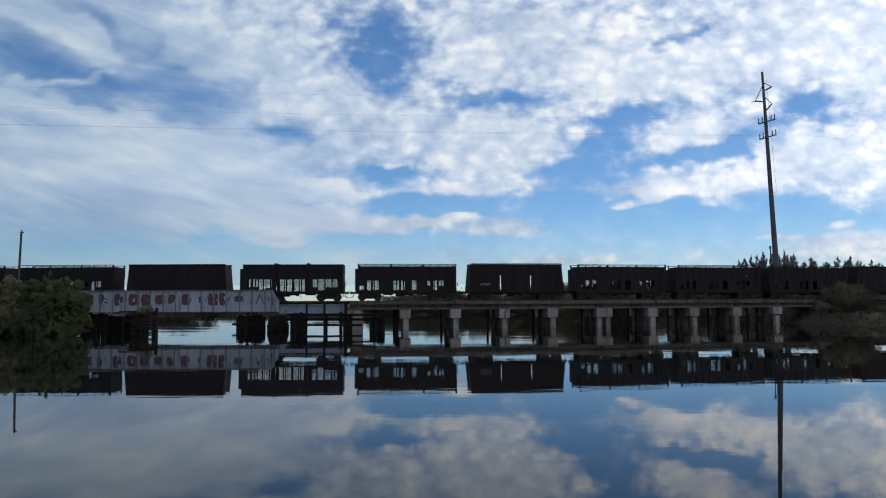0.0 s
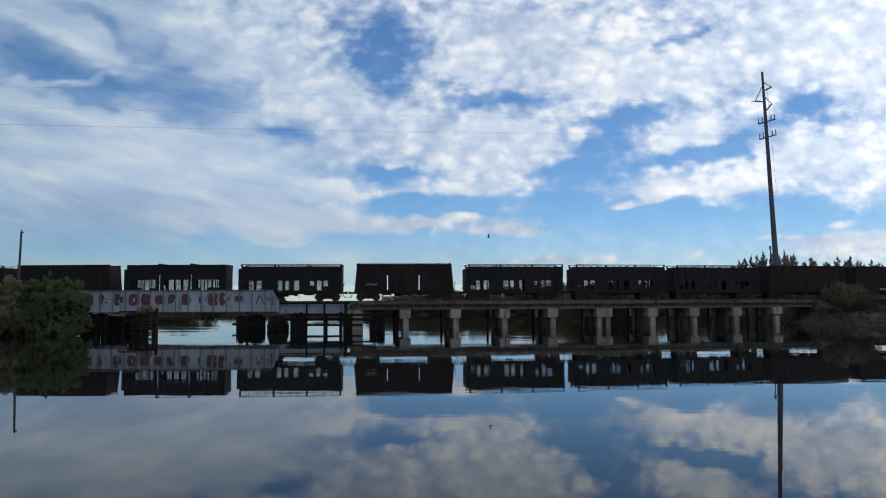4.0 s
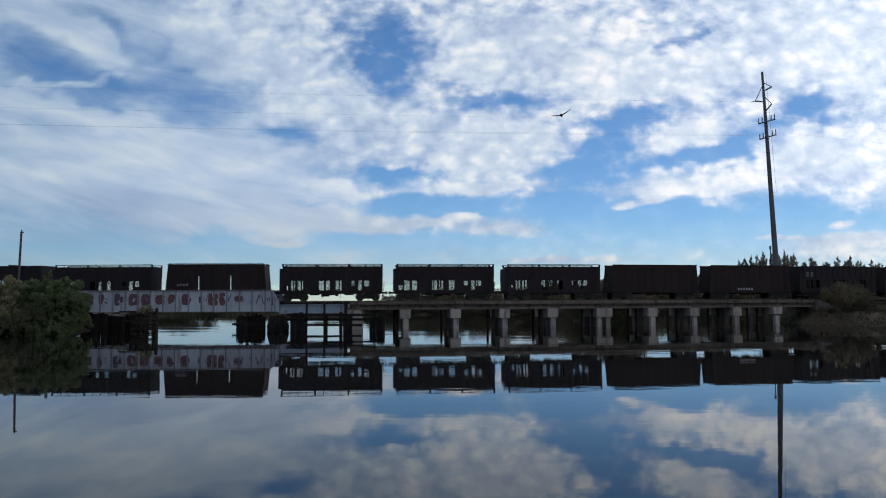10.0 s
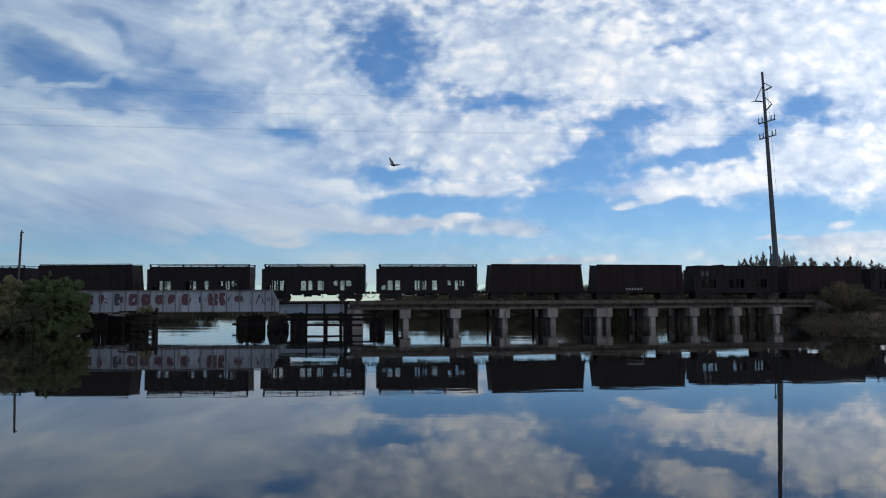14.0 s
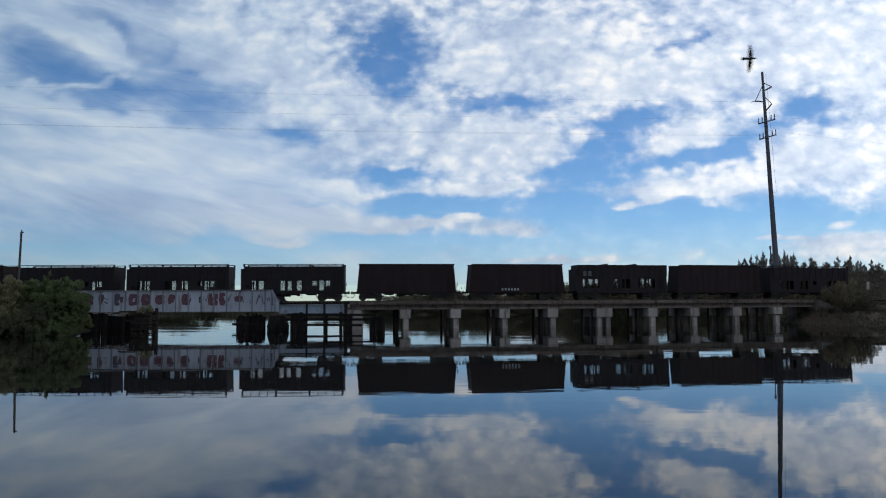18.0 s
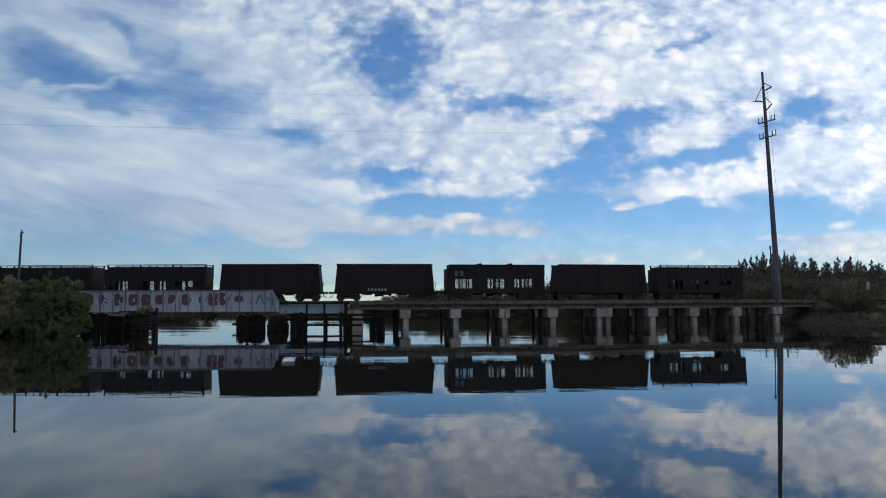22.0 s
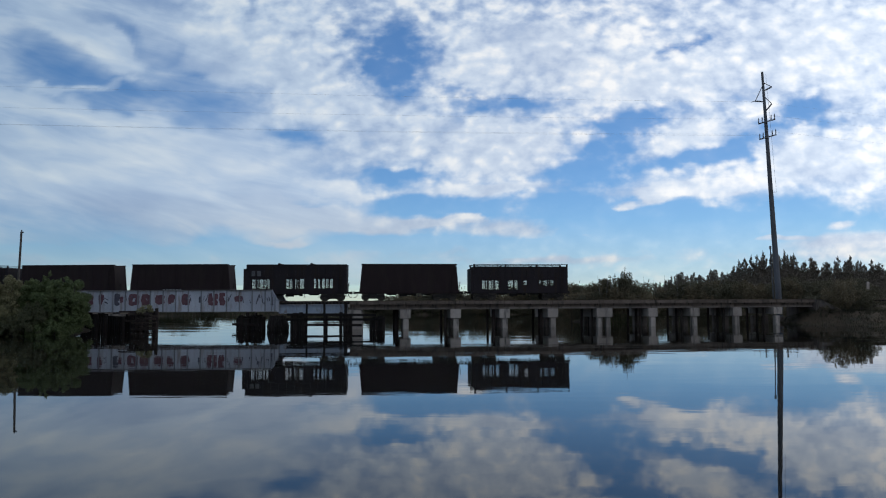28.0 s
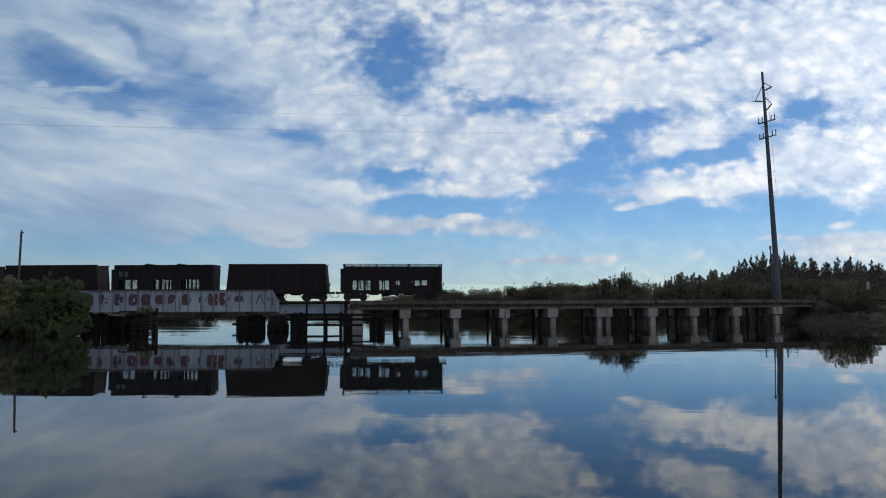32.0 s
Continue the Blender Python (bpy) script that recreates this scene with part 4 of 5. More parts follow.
PANED_BAYS = [(-4.80, -4.32, 1.50, 2.28), (-4.24, -3.62, 1.50, 2.28), (-3.54, -2.80, 1.08, 2.28), (-2.72, -2.16, 1.40, 2.28), (-1.70, -1.56, 1.00, 2.95), (-1.25, -0.80, 0.98, 2.28), (-0.70, 0.0, 0.98, 2.28), (0.10, 0.80, 0.98, 2.28), (0.90, 1.44, 0.98, 2.28),
              (1.70, 1.82, 1.00, 2.95), (2.30, 2.74, 1.45, 2.28), (2.86, 3.54, 1.10, 2.28), (3.66, 4.34, 1.45, 2.28), (4.46, 4.94, 1.45, 2.28)]


def open_frame_hopper(rail=True, mat=None, hi=2.30, holes=THREE_BAYS, patched=False):
    """Hopper with three bays whose lower sides are open between the posts."""
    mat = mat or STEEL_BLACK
    car = thing("hopper_car", Matrix.Identity(4), "black open-top hopper car with open lower bays and top rail" if rail else "black hopper car with open lower bays and plain top", "railway car", "cars of the train")
    underframe(car, mat)
    top = 3.66 if rail else 3.86
    for y in (-1.5, 1.5):
        bm = B()
        plate_with_holes(bm, -5.2, 5.56, 0.9, hi + 0.15, y * 0.975, 0.07, holes if y < 0 else [(b + k * 0.82, b + k * 0.82 + 0.70, 0.98, hi) for b in (-5.08, -1.70, 1.72) for k in range(4)])
        part("side_lower", bm, mat, car)
        # bars added on the far side only to dim the sky seen through
        if y > 0:
            bm = B()
            for k in range(92):
                box(bm, (-4.95 + 0.11 * k, y * 0.955, (0.98 + hi) / 2), (0.072, 0.012, hi - 0.98))
            part("discharge_grille", bm, mat, car, "dark close-set bars added to dim the sky through the openings")
        bm = B()
        box(bm, (0.0, y, (hi + 0.15 + top) / 2), (10.5, 0.08, top - hi - 0.15))
        box(bm, (5.42, y, (hi + 0.15 + top) / 2), (0.34, 0.08, top - hi - 0.15))
        box(bm, (0.0, y * 1.01, top - 0.06), (10.44, 0.1, 0.1))
        part("side_upper", bm, mat, car)
        for x in np.linspace(-5.0, 5.0, 13):
            bm = B()
            sg = -1 if y < 0 else 1
            box(bm, (float(x), y + sg * 0.07, (hi + 0.15 + top) / 2), (0.07, 0.07, top - hi - 0.16))
            part("side_post", bm, mat, car)
        if rail:
            bm = B()
            box(bm, (0.14, y, 3.87), (10.9, 0.06, 0.07))
            part("top_rail", bm, mat, car)
            for k, x in enumerate(np.linspace(-5.2, 5.5, 13)):
                bm = B()
                box(bm, (float(x), y, 3.77), (0.2 if k % 4 == 0 else 0.05, 0.06, 0.24))
                part("rail_post", bm, mat, car)
    bm = B()                     # sloping floor sheets of the hopper, closed and loaded
    box(bm, (0, 0, hi + 0.18), (10.3, 2.9, 0.06))
    for x in (-1.68, 1.68):
        box(bm, (x, 0, hi - 0.55), (0.14, 1.7, 1.3))
    part("hopper_floor", bm, mat, car)
    bm = B()
    box(bm, (0, 0, 3.2), (10.3, 2.86, 0.3))
    part("load", bm, COAL_LOAD, car, "grey stone load")
    for x in (-5.22, 5.54):
        bm = B()
        box(bm, (x, 0, (0.9 + top) / 2), (0.08, 2.9, top - 0.9))
        part("end_wall", bm, mat, car)
    bm = B()                     # end platform with cut-back top
    box(bm, (-5.40, 0, 2.2), (0.34, 2.9, 2.4))
    part("end_platform", bm, mat, car)
    if patched:
        for x in (-4.5, -3.9):
            bm = B()
            box(bm, (x, -1.548, 2.9), (0.38, 0.012, 0.55))
            part("repair_patch", bm, PATCH_GREY, car, "grey primer patch")
    if not rail:
        for x in (-1.75, 1.75):
            bm = B()
            box(bm, (x, 0, 3.92), (0.3, 3.0, 0.14), None, 0.04)
            part("top_brace", bm, mat, car)
    ladder(car, 4.9, -1.62, 0.6, 3.5, mat)
    ladder(car, -4.9, 1.62, 0.6, 3.5, mat)
    end_gear(car, mat, 5.6)
    return slim(car)


def solid_hopper(slits=True, rail=False, mat=None, letters=""):
    """Hopper with full-height ribbed sides and ends that lean in towards the top."""
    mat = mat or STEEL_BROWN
    car = thing("hopper_car", Matrix.Identity(4), "dark brown open-top hopper car with full ribbed sides", "railway car", "cars of the train")
    underframe(car, mat)
    top = 3.84
    cuts = [-1.85, 1.62] if slits else []
    for y in (-1.5, 1.5):
        xs = [-5.47] + cuts + [5.5]
        half = 0.05 if y < 0 else 0.8
        for a, b in zip(xs[:-1], xs[1:]):
            bm = B()
            a0, a1 = (a, a + 0.28) if a == -5.47 else (a + half, a + half)
            b0, b1 = (b, b - 0.28) if b == 5.5 else (b - half, b - half)
            lo = [bm.verts.new(p) for p in ((a0, y - .04, 0.84), (b0, y - .04, 0.84), (b0, y + .04, 0.84), (a0, y + .04, 0.84))]
            hi = [bm.verts.new(p) for p in ((a1, y - .04, top), (b1, y - .04, top), (b1, y + .04, top), (a1, y + .04, top))]
            bm.faces.new(lo[::-1])
            bm.faces.new(hi)
            for i in range(4):
                j = (i + 1) % 4
                bm.faces.new((lo[i], lo[j], hi[j], hi[i]))
            part("side_sheet", bm, mat, car)
        for c in cuts:
            for zc, zh in ((1.0, 0.3), (3.29, 1.06)):
                bm = B()
                box(bm, (c, y, zc), (half * 2, 0.08, zh))
                part("side_splice", bm, mat, car)
        sg = -1 if y < 0 else 1
        for x in np.linspace(-4.6, 4.6, 12):
            if y > 0 and any(abs(x - c) < 0.8 for c in cuts):
                continue
            bm = B()
            box(bm, (float(x), y + sg * 0.05, 2.3), (0.06, 0.03, 2.8))
            part("side_post", bm, mat, car)
        bm = B()
        box(bm, (0.02, y, top + 0.03), (10.56, 0.14, 0.09))
        if rail:
            box(bm, (0, y, top + 0.14), (10.3, 0.05, 0.05))
            for x in np.linspace(-5.0, 5.0, 9):
                box(bm, (float(x), y, top + 0.09), (0.08, 0.05, 0.08))
        part("top_chord", bm, mat, car)
    for sg in (-1, 1):
        bm = B()
        ex = -5.39 if sg < 0 else 5.42
        vs = [bm.verts.new(p) for p in ((ex, -1.46, 0.84), (ex, 1.46, 0.84), (ex - sg * 0.26, 1.46, top), (ex - sg * 0.26, -1.46, top))]
        f = bm.faces.new(vs)
        got = bmesh.ops.extrude_face_region(bm, geom=[f])
        for v in got["geom"]:
            if isinstance(v, bmesh.types.BMVert):
                v.co.x -= sg * 0.06
        bmesh.ops.recalc_face_normals(bm, faces=bm.faces)
        part("end_wall", bm, mat, car)
    if letters == "left":
        for k in range(6):
            bm = B()
            box(bm, (-4.1 + 0.2 * k + 0.03 * (k % 2), -1.548, 1.7 + 0.03 * (k % 3)), (0.10, 0.012, 0.24))
            part("lettering_bar", bm, PALE_LETTERS, car, "small pale worn lettering")
    if letters == "centre":
        for k in range(6):
            bm = B()
            box(bm, (-1.72 + 0.36 * k, -1.58, 1.17 + 0.01 * (k % 2)), (0.21, 0.012, 0.26))
            part("lettering_bar", bm, STENCIL, car, "bold pale lettering")
    bm = B()
    box(bm, (0, 0, 3.3), (10.1, 2.86, 0.3))
    part("load", bm, COAL_LOAD, car, "grey stone load")
    bm = B()
    for x in (-3.6, 0.0, 3.6):
        box(bm, (x, 0, 2.0), (1.9, 2.8, 2.2))
    part("hopper_bay", bm, mat, car)
    ladder(car, 4.85, -1.62, 0.6, 3.6, mat)
    ladder(car, -4.85, 1.62, 0.6, 3.6, mat)
    end_gear(car, mat, 5.5)
    return slim(car)


PITCH = 12.37
KINDS = "ABCEBGGGDGFBGG"      # from the tail of the train forward
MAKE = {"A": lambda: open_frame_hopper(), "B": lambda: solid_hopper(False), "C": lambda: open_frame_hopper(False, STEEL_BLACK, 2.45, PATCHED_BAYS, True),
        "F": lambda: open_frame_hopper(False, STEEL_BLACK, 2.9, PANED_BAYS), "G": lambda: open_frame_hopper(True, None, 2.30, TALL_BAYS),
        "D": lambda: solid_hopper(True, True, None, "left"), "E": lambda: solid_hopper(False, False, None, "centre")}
CARS, FIRST = [], {}
for k in KINDS:
    if k in FIRST:
        CARS.append(copy_thing(FIRST[k], Matrix.Identity(4)))
    else:
        FIRST[k] = MAKE[k]()
        CARS.append(FIRST[k])


# ---- poles and wires ----
def build_transmission_pole():
    root = thing("transmission_pole", (45.2, 100, 0.4), "tall leaning steel transmission pole", "power pole")
    base, tip = Vector((45.5, 100, 0.2)), Vector((44.23, 100, 34.4))

    def up(z):
        return base + (tip - base) * ((z - base.z) / (tip.z - base.z))

    zs = [0.2, 9.0, 18.0, 27.0, 34.4]
    rs = [0.42, 0.36, 0.29, 0.22, 0.15]
    for i in range(4):
        bm = B()
        rod(bm, up(zs[i]), up(zs[i + 1] + (0.5 if i < 3 else 0)), rs[i], rs[i + 1], 12)
        part("shaft", bm, GALVANISED, root)
    bm = B()
    box(bm, (45.5, 100, 0.45), (1.3, 1.3, 0.5), None, 0.05)
    part("footing", bm, CONCRETE, root)
    for z0, z1, reach, side in ((32.9, 31.7, 1.2, 1), (30.2, 32.6, 1.15, -1), (31.0, 28.8, 1.05, 1)):
        a, b = up(max(z0, z1)), up(min(z0, z1))
        out = Vector((a.x + side * reach, 100, (z0 + z1) / 2 + (0 if side > 0 else -1.1)))
        bm = B()
        rod(bm, a, out, 0.055, None, 6)
        rod(bm, b, out, 0.065, None, 6)
        part("bracket_arm", bm, GALVANISED, root)
        bm = B()
        for k in range(7):
            p = out + (b - out) * (k / 9)
            q = out + (b - out) * ((k + 0.5) / 9)
            rod(bm, p, q, 0.11, None, 8)
        part("insulator", bm, INSULATOR, root)
        if side < 0:
            bm = B()
            rod(bm, out, out + Vector((-0.55, 0, -0.15)), 0.06, None, 6)
            part("clamp", bm, INSULATOR, root)
    for z, w in ((27.35, 1.15), (25.2, 1.15)):
        c = up(z)
        bm = B()
        beam(bm, c + Vector((-w, -0.3, -0.32)), c + Vector((w, -0.3, 0.32)), 0.14, 0.16)
        arm = part("crossarm", bm, GALVANISED, root)
        for dx in (-1.1, -0.62, 0.62, 1.1):
            bm = B()
            p = c + Vector((dx, -0.3, 0.32 * dx / w))
            for k in range(4):
                rod(bm, p + Vector((0, 0, 0.1 + 0.16 * k)), p + Vector((0, 0, 0.2 + 0.16 * k)), 0.10, 0.07, 8)
            rod(bm, p, p + Vector((0, 0, 0.8)), 0.045, None, 6)
            part("insulator", bm, INSULATOR, arm)
    bm = B()
    rod(bm, up(34.0) + Vector((0.35, -0.3, 0)), up(17.6) + Vector((0.62, -0.3, 0)), 0.013, None, 5)
    rod(bm, up(17.6) + Vector((0.62, -0.3, 0)), up(17.6), 0.02, None, 5)
    part("down_lead", bm, GALVANISED, root)
    p = thing("slim_pole", (45.2, 101, 0.4), "slim grey pole beside the transmission pole", "pole")
    bm = B()
    rod(bm, (45.2, 101, 0.2), (44.95, 101, 10.2), 0.09, 0.07, 8)
    part("shaft", bm, GALVANISED, p)
    bm = B()
    box(bm, (44.95, 101, 10.1), (0.24, 0.24, 0.5), None, 0.04)
    part("cap", bm, INSULATOR, p)


def build_wires():
    rows = [((-86, 55, 21.4), (43.05, 100, 30.2)), ((-86, 55, 19.5), (43.4, 99.7, 27.7)), ((-86, 55, 18.1), (43.4, 99.7, 25.6)), ((-86, 55.4, 18.2), (45.1, 99.7, 25.4)),
            ((130, 130, 30.5), (45.4, 100, 30.0)), ((130, 130, 28.4), (45.2, 99.7, 28.2)), ((130, 130, 26.2), (45.2, 99.7, 26.0))]
    for a, b in rows:
        a, b = Vector(a), Vector(b)
        bm = B()
        n = 24
        pts = [a + (b - a) * (i / n) - Vector((0, 0, 0.5 * 4 * (i / n) * (1 - i / n))) for i in range(n + 1)]
        rings = [[bm.verts.new(p + Vector((0, 0.006 * math.cos(k * 2.094), 0.006 * math.sin(k * 2.094)))) for k in range(3)] for p in pts]
        for r0, r1 in zip(rings[:-1], rings[1:]):
            for k in range(3):
                bm.faces.new((r0[k], r0[(k + 1) % 3], r1[(k + 1) % 3], r1[k]))
        tagged(part("power_line", bm, WIRE, None), "thin grey overhead power line", "power line", "power lines")


def build_wooden_pole():
    root = thing("utility_pole", (-45.0, 78, 0.7), "grey leaning wooden utility pole above the bushes", "utility pole")
    bm = B()
    rod(bm, (-45.05, 78, -0.3), (-44.78, 78, 10.5), 0.15, 0.10, 10)
    part("shaft", bm, POLE_WOOD, root)
    bm = B()
    rod(bm, (-44.78, 78, 10.4), (-44.76, 78, 10.72), 0.10, 0.06, 8)
    box(bm, (-44.7, 78, 10.45), (0.35, 0.12, 0.12), None, 0.02)
    part("insulator", bm, INSULATOR, root)


def build_trackside_sign():
    root = thing("trackside_sign", (54.6, 95.0, 2.6), "pale trackside board on a grey post", "sign")
    bm = B()
    rod(bm, (54.6, 95.0, 2.3), (54.6, 95.0, 5.3), 0.05, None, 8)
    part("post", bm, GALVANISED, root)
    bm = B()
    box(bm, (54.62, 94.93, 4.75), (0.42, 0.04, 0.95), None, 0.01)
    part("board", bm, CONCRETE_PALE, root, "pale weathered board")


build_trackside_sign()
build_transmission_pole()
build_wires()
build_wooden_pole()


# ---- plants ----
def leaves(name, clumps, count, size, seed, long=1.6, droop=0.0, fill=0.55):
    """One mesh of many small leaves gathered in clumps: (x, y, z, rx, ry, rz)."""
    rng = np.random.default_rng(seed)
    cl = np.array(clumps, float)
    vol = cl[:, 3] * cl[:, 4] * cl[:, 5]
    vol = vol ** 0.75
    pick = rng.choice(len(cl), count, p=vol / vol.sum())
    d = rng.normal(size=(count, 3))
    d /= np.linalg.norm(d, axis=1)[:, None]
    rad = fill + (1.08 - fill) * rng.random(count) ** 0.6
    c = cl[pick, :3] + d * cl[pick, 3:] * rad[:, None]
    a = rng.normal(size=(count, 3))
    a[:, 2] -= droop
    a /= np.linalg.norm(a, axis=1)[:, None]
    b = np.cross(a, d + rng.normal(size=(count, 3)) * 0.6)
    b /= np.linalg.norm(b, axis=1)[:, None] + 1e-9
    sz = size * (0.6 + 0.8 * rng.random(count))[:, None]
    v = np.stack([c - a * sz * long / 2, c + b * sz / 2, c + a * sz * long / 2, c - b * sz / 2], 1).reshape(-1, 3)
    f = np.arange(count * 4).reshape(-1, 4)
    me = bpy.data.meshes.new(name)
    me.from_pydata(v.tolist(), [], f.tolist())
    return me


def limbs(bm, base, height, spread, n, rng, r=0.12, lift=0.45):
    top = Vector(base) + Vector((rng.uniform(-.1, .1) * height, rng.uniform(-.1, .1) * height, height))
    rod(bm, base, top, r, r * 0.3, 7)
    tips = []
    for k in range(n):
        t = rng.uniform(0.15, 0.9)
        p = Vector(base) + (top - Vector(base)) * t
        a = rng.uniform(0, math.tau)
        ln = spread * rng.uniform(0.5, 1.0) * (1.1 - 0.5 * t)
        q = p + Vector((math.cos(a) * ln, math.sin(a) * ln, ln * lift))
        rod(bm, p, q, r * 0.45, r * 0.12, 5)
        tips.append(q)
    return tips


def shrub(name, at, wide, high, count, size, mat, label, seed, group="", fine=False):
    rng = random.Random(seed)
    root = thing(name, at, label, "bush", group)
    x, y, z = at
    bm = B()
    tips = []
    for k in range(4):
        bx, by = x + rng.uniform(-.3, .3) * wide, y + rng.uniform(-.3, .3) * wide
        tips += limbs(bm, (bx, by, z - 0.5), high * rng.uniform(0.6, 0.9), wide * 0.4, 5, rng, 0.07)
    part("trunk", bm, BARK, root)
    cl = []
    for k in range(170 if fine else 44):
        a, r = rng.uniform(0, math.tau), math.sqrt(rng.random()) * wide / 2
        t = rng.random() ** 0.7
        cap = math.sqrt(max(0.05, 1 - (2 * r / wide) ** 2 * 0.75))
        h = z + high * (0.08 + 0.82 * t) * cap
        s = rng.uniform(0.06, 0.17) * wide * (0.55 if fine else 1.0)
        squash = rng.uniform(0.5, 1.3) if fine else 0.75
        cl.append((x + math.cos(a) * r, y + math.sin(a) * r, h, s, s, s * squash))
    for k in range(30):
        a, r = rng.uniform(0, math.tau), wide / 2 * rng.uniform(0.45, 1.05)
        cap = math.sqrt(max(0.04, 1 - (2 * r / wide) ** 2 * 0.8))
        s = rng.uniform(0.018, 0.045) * wide
        cl.append((x + math.cos(a) * r, y + math.sin(a) * r, z + high * (rng.uniform(0.5, 1.0) * cap + rng.uniform(0.0, 0.12)), s, s, s * 1.8))
    part("foliage", leaves("foliage", cl, count, size, seed, 1.6, 0.3 if fine else 0.0, 0.15 if fine else 0.55), mat, root)
    return root


def pine(name, at, high, wide, count, seed, mat, label):
    """A tall feathery tree: straight trunk, rising limbs, drooping wisps of needles."""
    rng = random.Random(seed)
    x, y, z = at
    root = thing(name, at, label, "tree", "treeline")
    bm = B()
    rod(bm, (x, y, z - 0.6), (x + rng.uniform(-.3, .3), y, z + high * 0.97), 0.16, 0.03, 7)
    part("trunk", bm, BARK, root)
    bm = B()
    cl = []
    for k in range(24):
        t = 0.14 + 0.84 * k / 23
        a = k * 2.4 + rng.uniform(-.5, .5)
        ln = wide * 0.5 * (0.98 - 0.52 * t) * rng.uniform(0.55, 1.2) * (0.6 + 0.4 * math.sin(math.pi * min(1, t * 1.2)))
        p = Vector((x, y, z + high * t))
        q = p + Vector((math.cos(a) * ln, math.sin(a) * ln, ln * 0.55))
        rod(bm, p, q, 0.04, 0.012, 5)
        for m in (0.45, 0.8, 1.05):
            c = p + (q - p) * m
            s = rng.uniform(0.16, 0.36) * (1.15 - 0.5 * t)
            cl.append((c.x, c.y, c.z, s, s, s * 2.0))
    cl.append((x, y, z + high, 0.22, 0.22, 0.7))
    part("bough", bm, BARK, root)
    part("crown", leaves("crown", cl, count, 0.105, seed, 5.0, 0.5, 0.1), mat, root)
    return root


def scatter_shrubs():
    rng = random.Random(21)
    protos = [shrub("shrub", (0, 0, 0), 5.0, 4.0, 7600, 0.098, FAR_LEAF, "dense dark green shrub on the far shore", 31, "far shore shrubs"),
              shrub("shrub", (0, 0, 0), 4.4, 4.2, 7600, 0.098, FAR_LEAF, "dense dark green shrub on the far shore", 32, "far shore shrubs"),
              shrub("shrub", (0, 0, 0), 5.6, 3.6, 7600, 0.098, DRY, "dry olive shrub on the far shore", 33, "far shore shrubs")]
    used = [False] * 3
    # x, y, height over the ground, width
    spots = []
    # the far shore, seen over the deck
    prof_x = [-70, -62, -54, -52, -38, -20, -13, -8, 0, 8, 15, 22, 27, 34, 42, 50, 60, 75, 110]
    prof_z = [3.6, 3.6, 3.4, 0.8, 0.8, 1.2, 3.4, 4.8, 5.6, 4.8, 5.6, 6.9, 6.5, 5.9, 5.9, 6.3, 6.7, 6.7, 6.7]
    x = -110.0
    while x < 96:
        hgt = float(np.interp(x, prof_x, prof_z)) * rng.uniform(0.86, 1.08)
        spots.append((x, 163.5 + rng.uniform(-1.5, 3.0), hgt, rng.uniform(5.0, 7.5) if hgt > 2 else rng.uniform(3, 4.5)))
        x += rng.uniform(1.7, 2.7)
    for k in range(30):
        x = rng.uniform(-12, 96)
        spots.append((x, rng.uniform(172, 190), float(np.interp(x, prof_x, prof_z)) * rng.uniform(0.85, 1.12), rng.uniform(6, 9)))
    x = -13.0
    while x < 62:
        spots.append((x, 160.6 + rng.uniform(-0.5, 0.8), rng.uniform(1.3, 2.0), rng.uniform(3.0, 4.2)))
        x += rng.uniform(1.3, 2.0)
    spots += [(1.8, 163.0, 5.3, 5.0), (-0.8, 163.6, 5.0, 4.4), (21.6, 163.0, 6.5, 4.6), (23.4, 163.4, 6.2, 4.6)]
    # a wooded spit close behind the trestle
    for x, y, h, w in ((19.0, 106, 4.4, 4.4), (20.6, 103.6, 4.4, 4.4), (21.6, 104.6, 5.0, 4.8), (23.0, 105.5, 5.4, 5.0), (26.0, 104.8, 6.5, 2.6), (25.2, 105.2, 5.6, 3.4), (26.8, 105.0, 5.4, 3.4), (25.0, 103, 4.6, 5.0), (26.2, 104.8, 5.6, 4.8), (28.0, 106, 4.8, 4.4), (24.2, 108, 5.4, 5.4), (29.4, 107, 3.6, 3.4)):
        spots.append((x, y, h, w))
    # along the embankment past the abutment
    for x, y, h, w in ((47.5, 88.2, 3.8, 4.0), (49.6, 89.2, 3.5, 3.6), (46.4, 90.2, 1.6, 2.2), (51.6, 90.4, 2.2, 3.0), (47.2, 96.0, 2.2, 2.6), (45.6, 97.0, 1.9, 2.4), (49.0, 97.4, 2.6, 3.0), (51.2, 96.8, 2.2, 3.2), (53.2, 96.6, 1.2, 2.6), (55.8, 97.2, 1.3, 3.0),
                       (58.0, 97.8, 1.6, 3.4), (60.5, 98.6, 1.5, 3.6), (54, 103.5, 2.4, 4.6), (58, 104.5, 2.6, 5), (62, 105, 2.4, 5), (49.5, 102, 2.4, 4.2), (66, 106, 2.6, 5), (47.0, 103, 2.6, 3.6),
                       (44.4, 90.6, 0.5, 1.4), (46.4, 88.2, 0.6, 1.6), (51.4, 88.4, 0.7, 1.9), (53.6, 89.2, 0.8, 2.2), (56.0, 89.8, 0.8, 2.2), (51.6, 84.6, 0.5, 1.6), (54.4, 86.4, 0.6, 1.8)):
        spots.append((x, y, h, w))
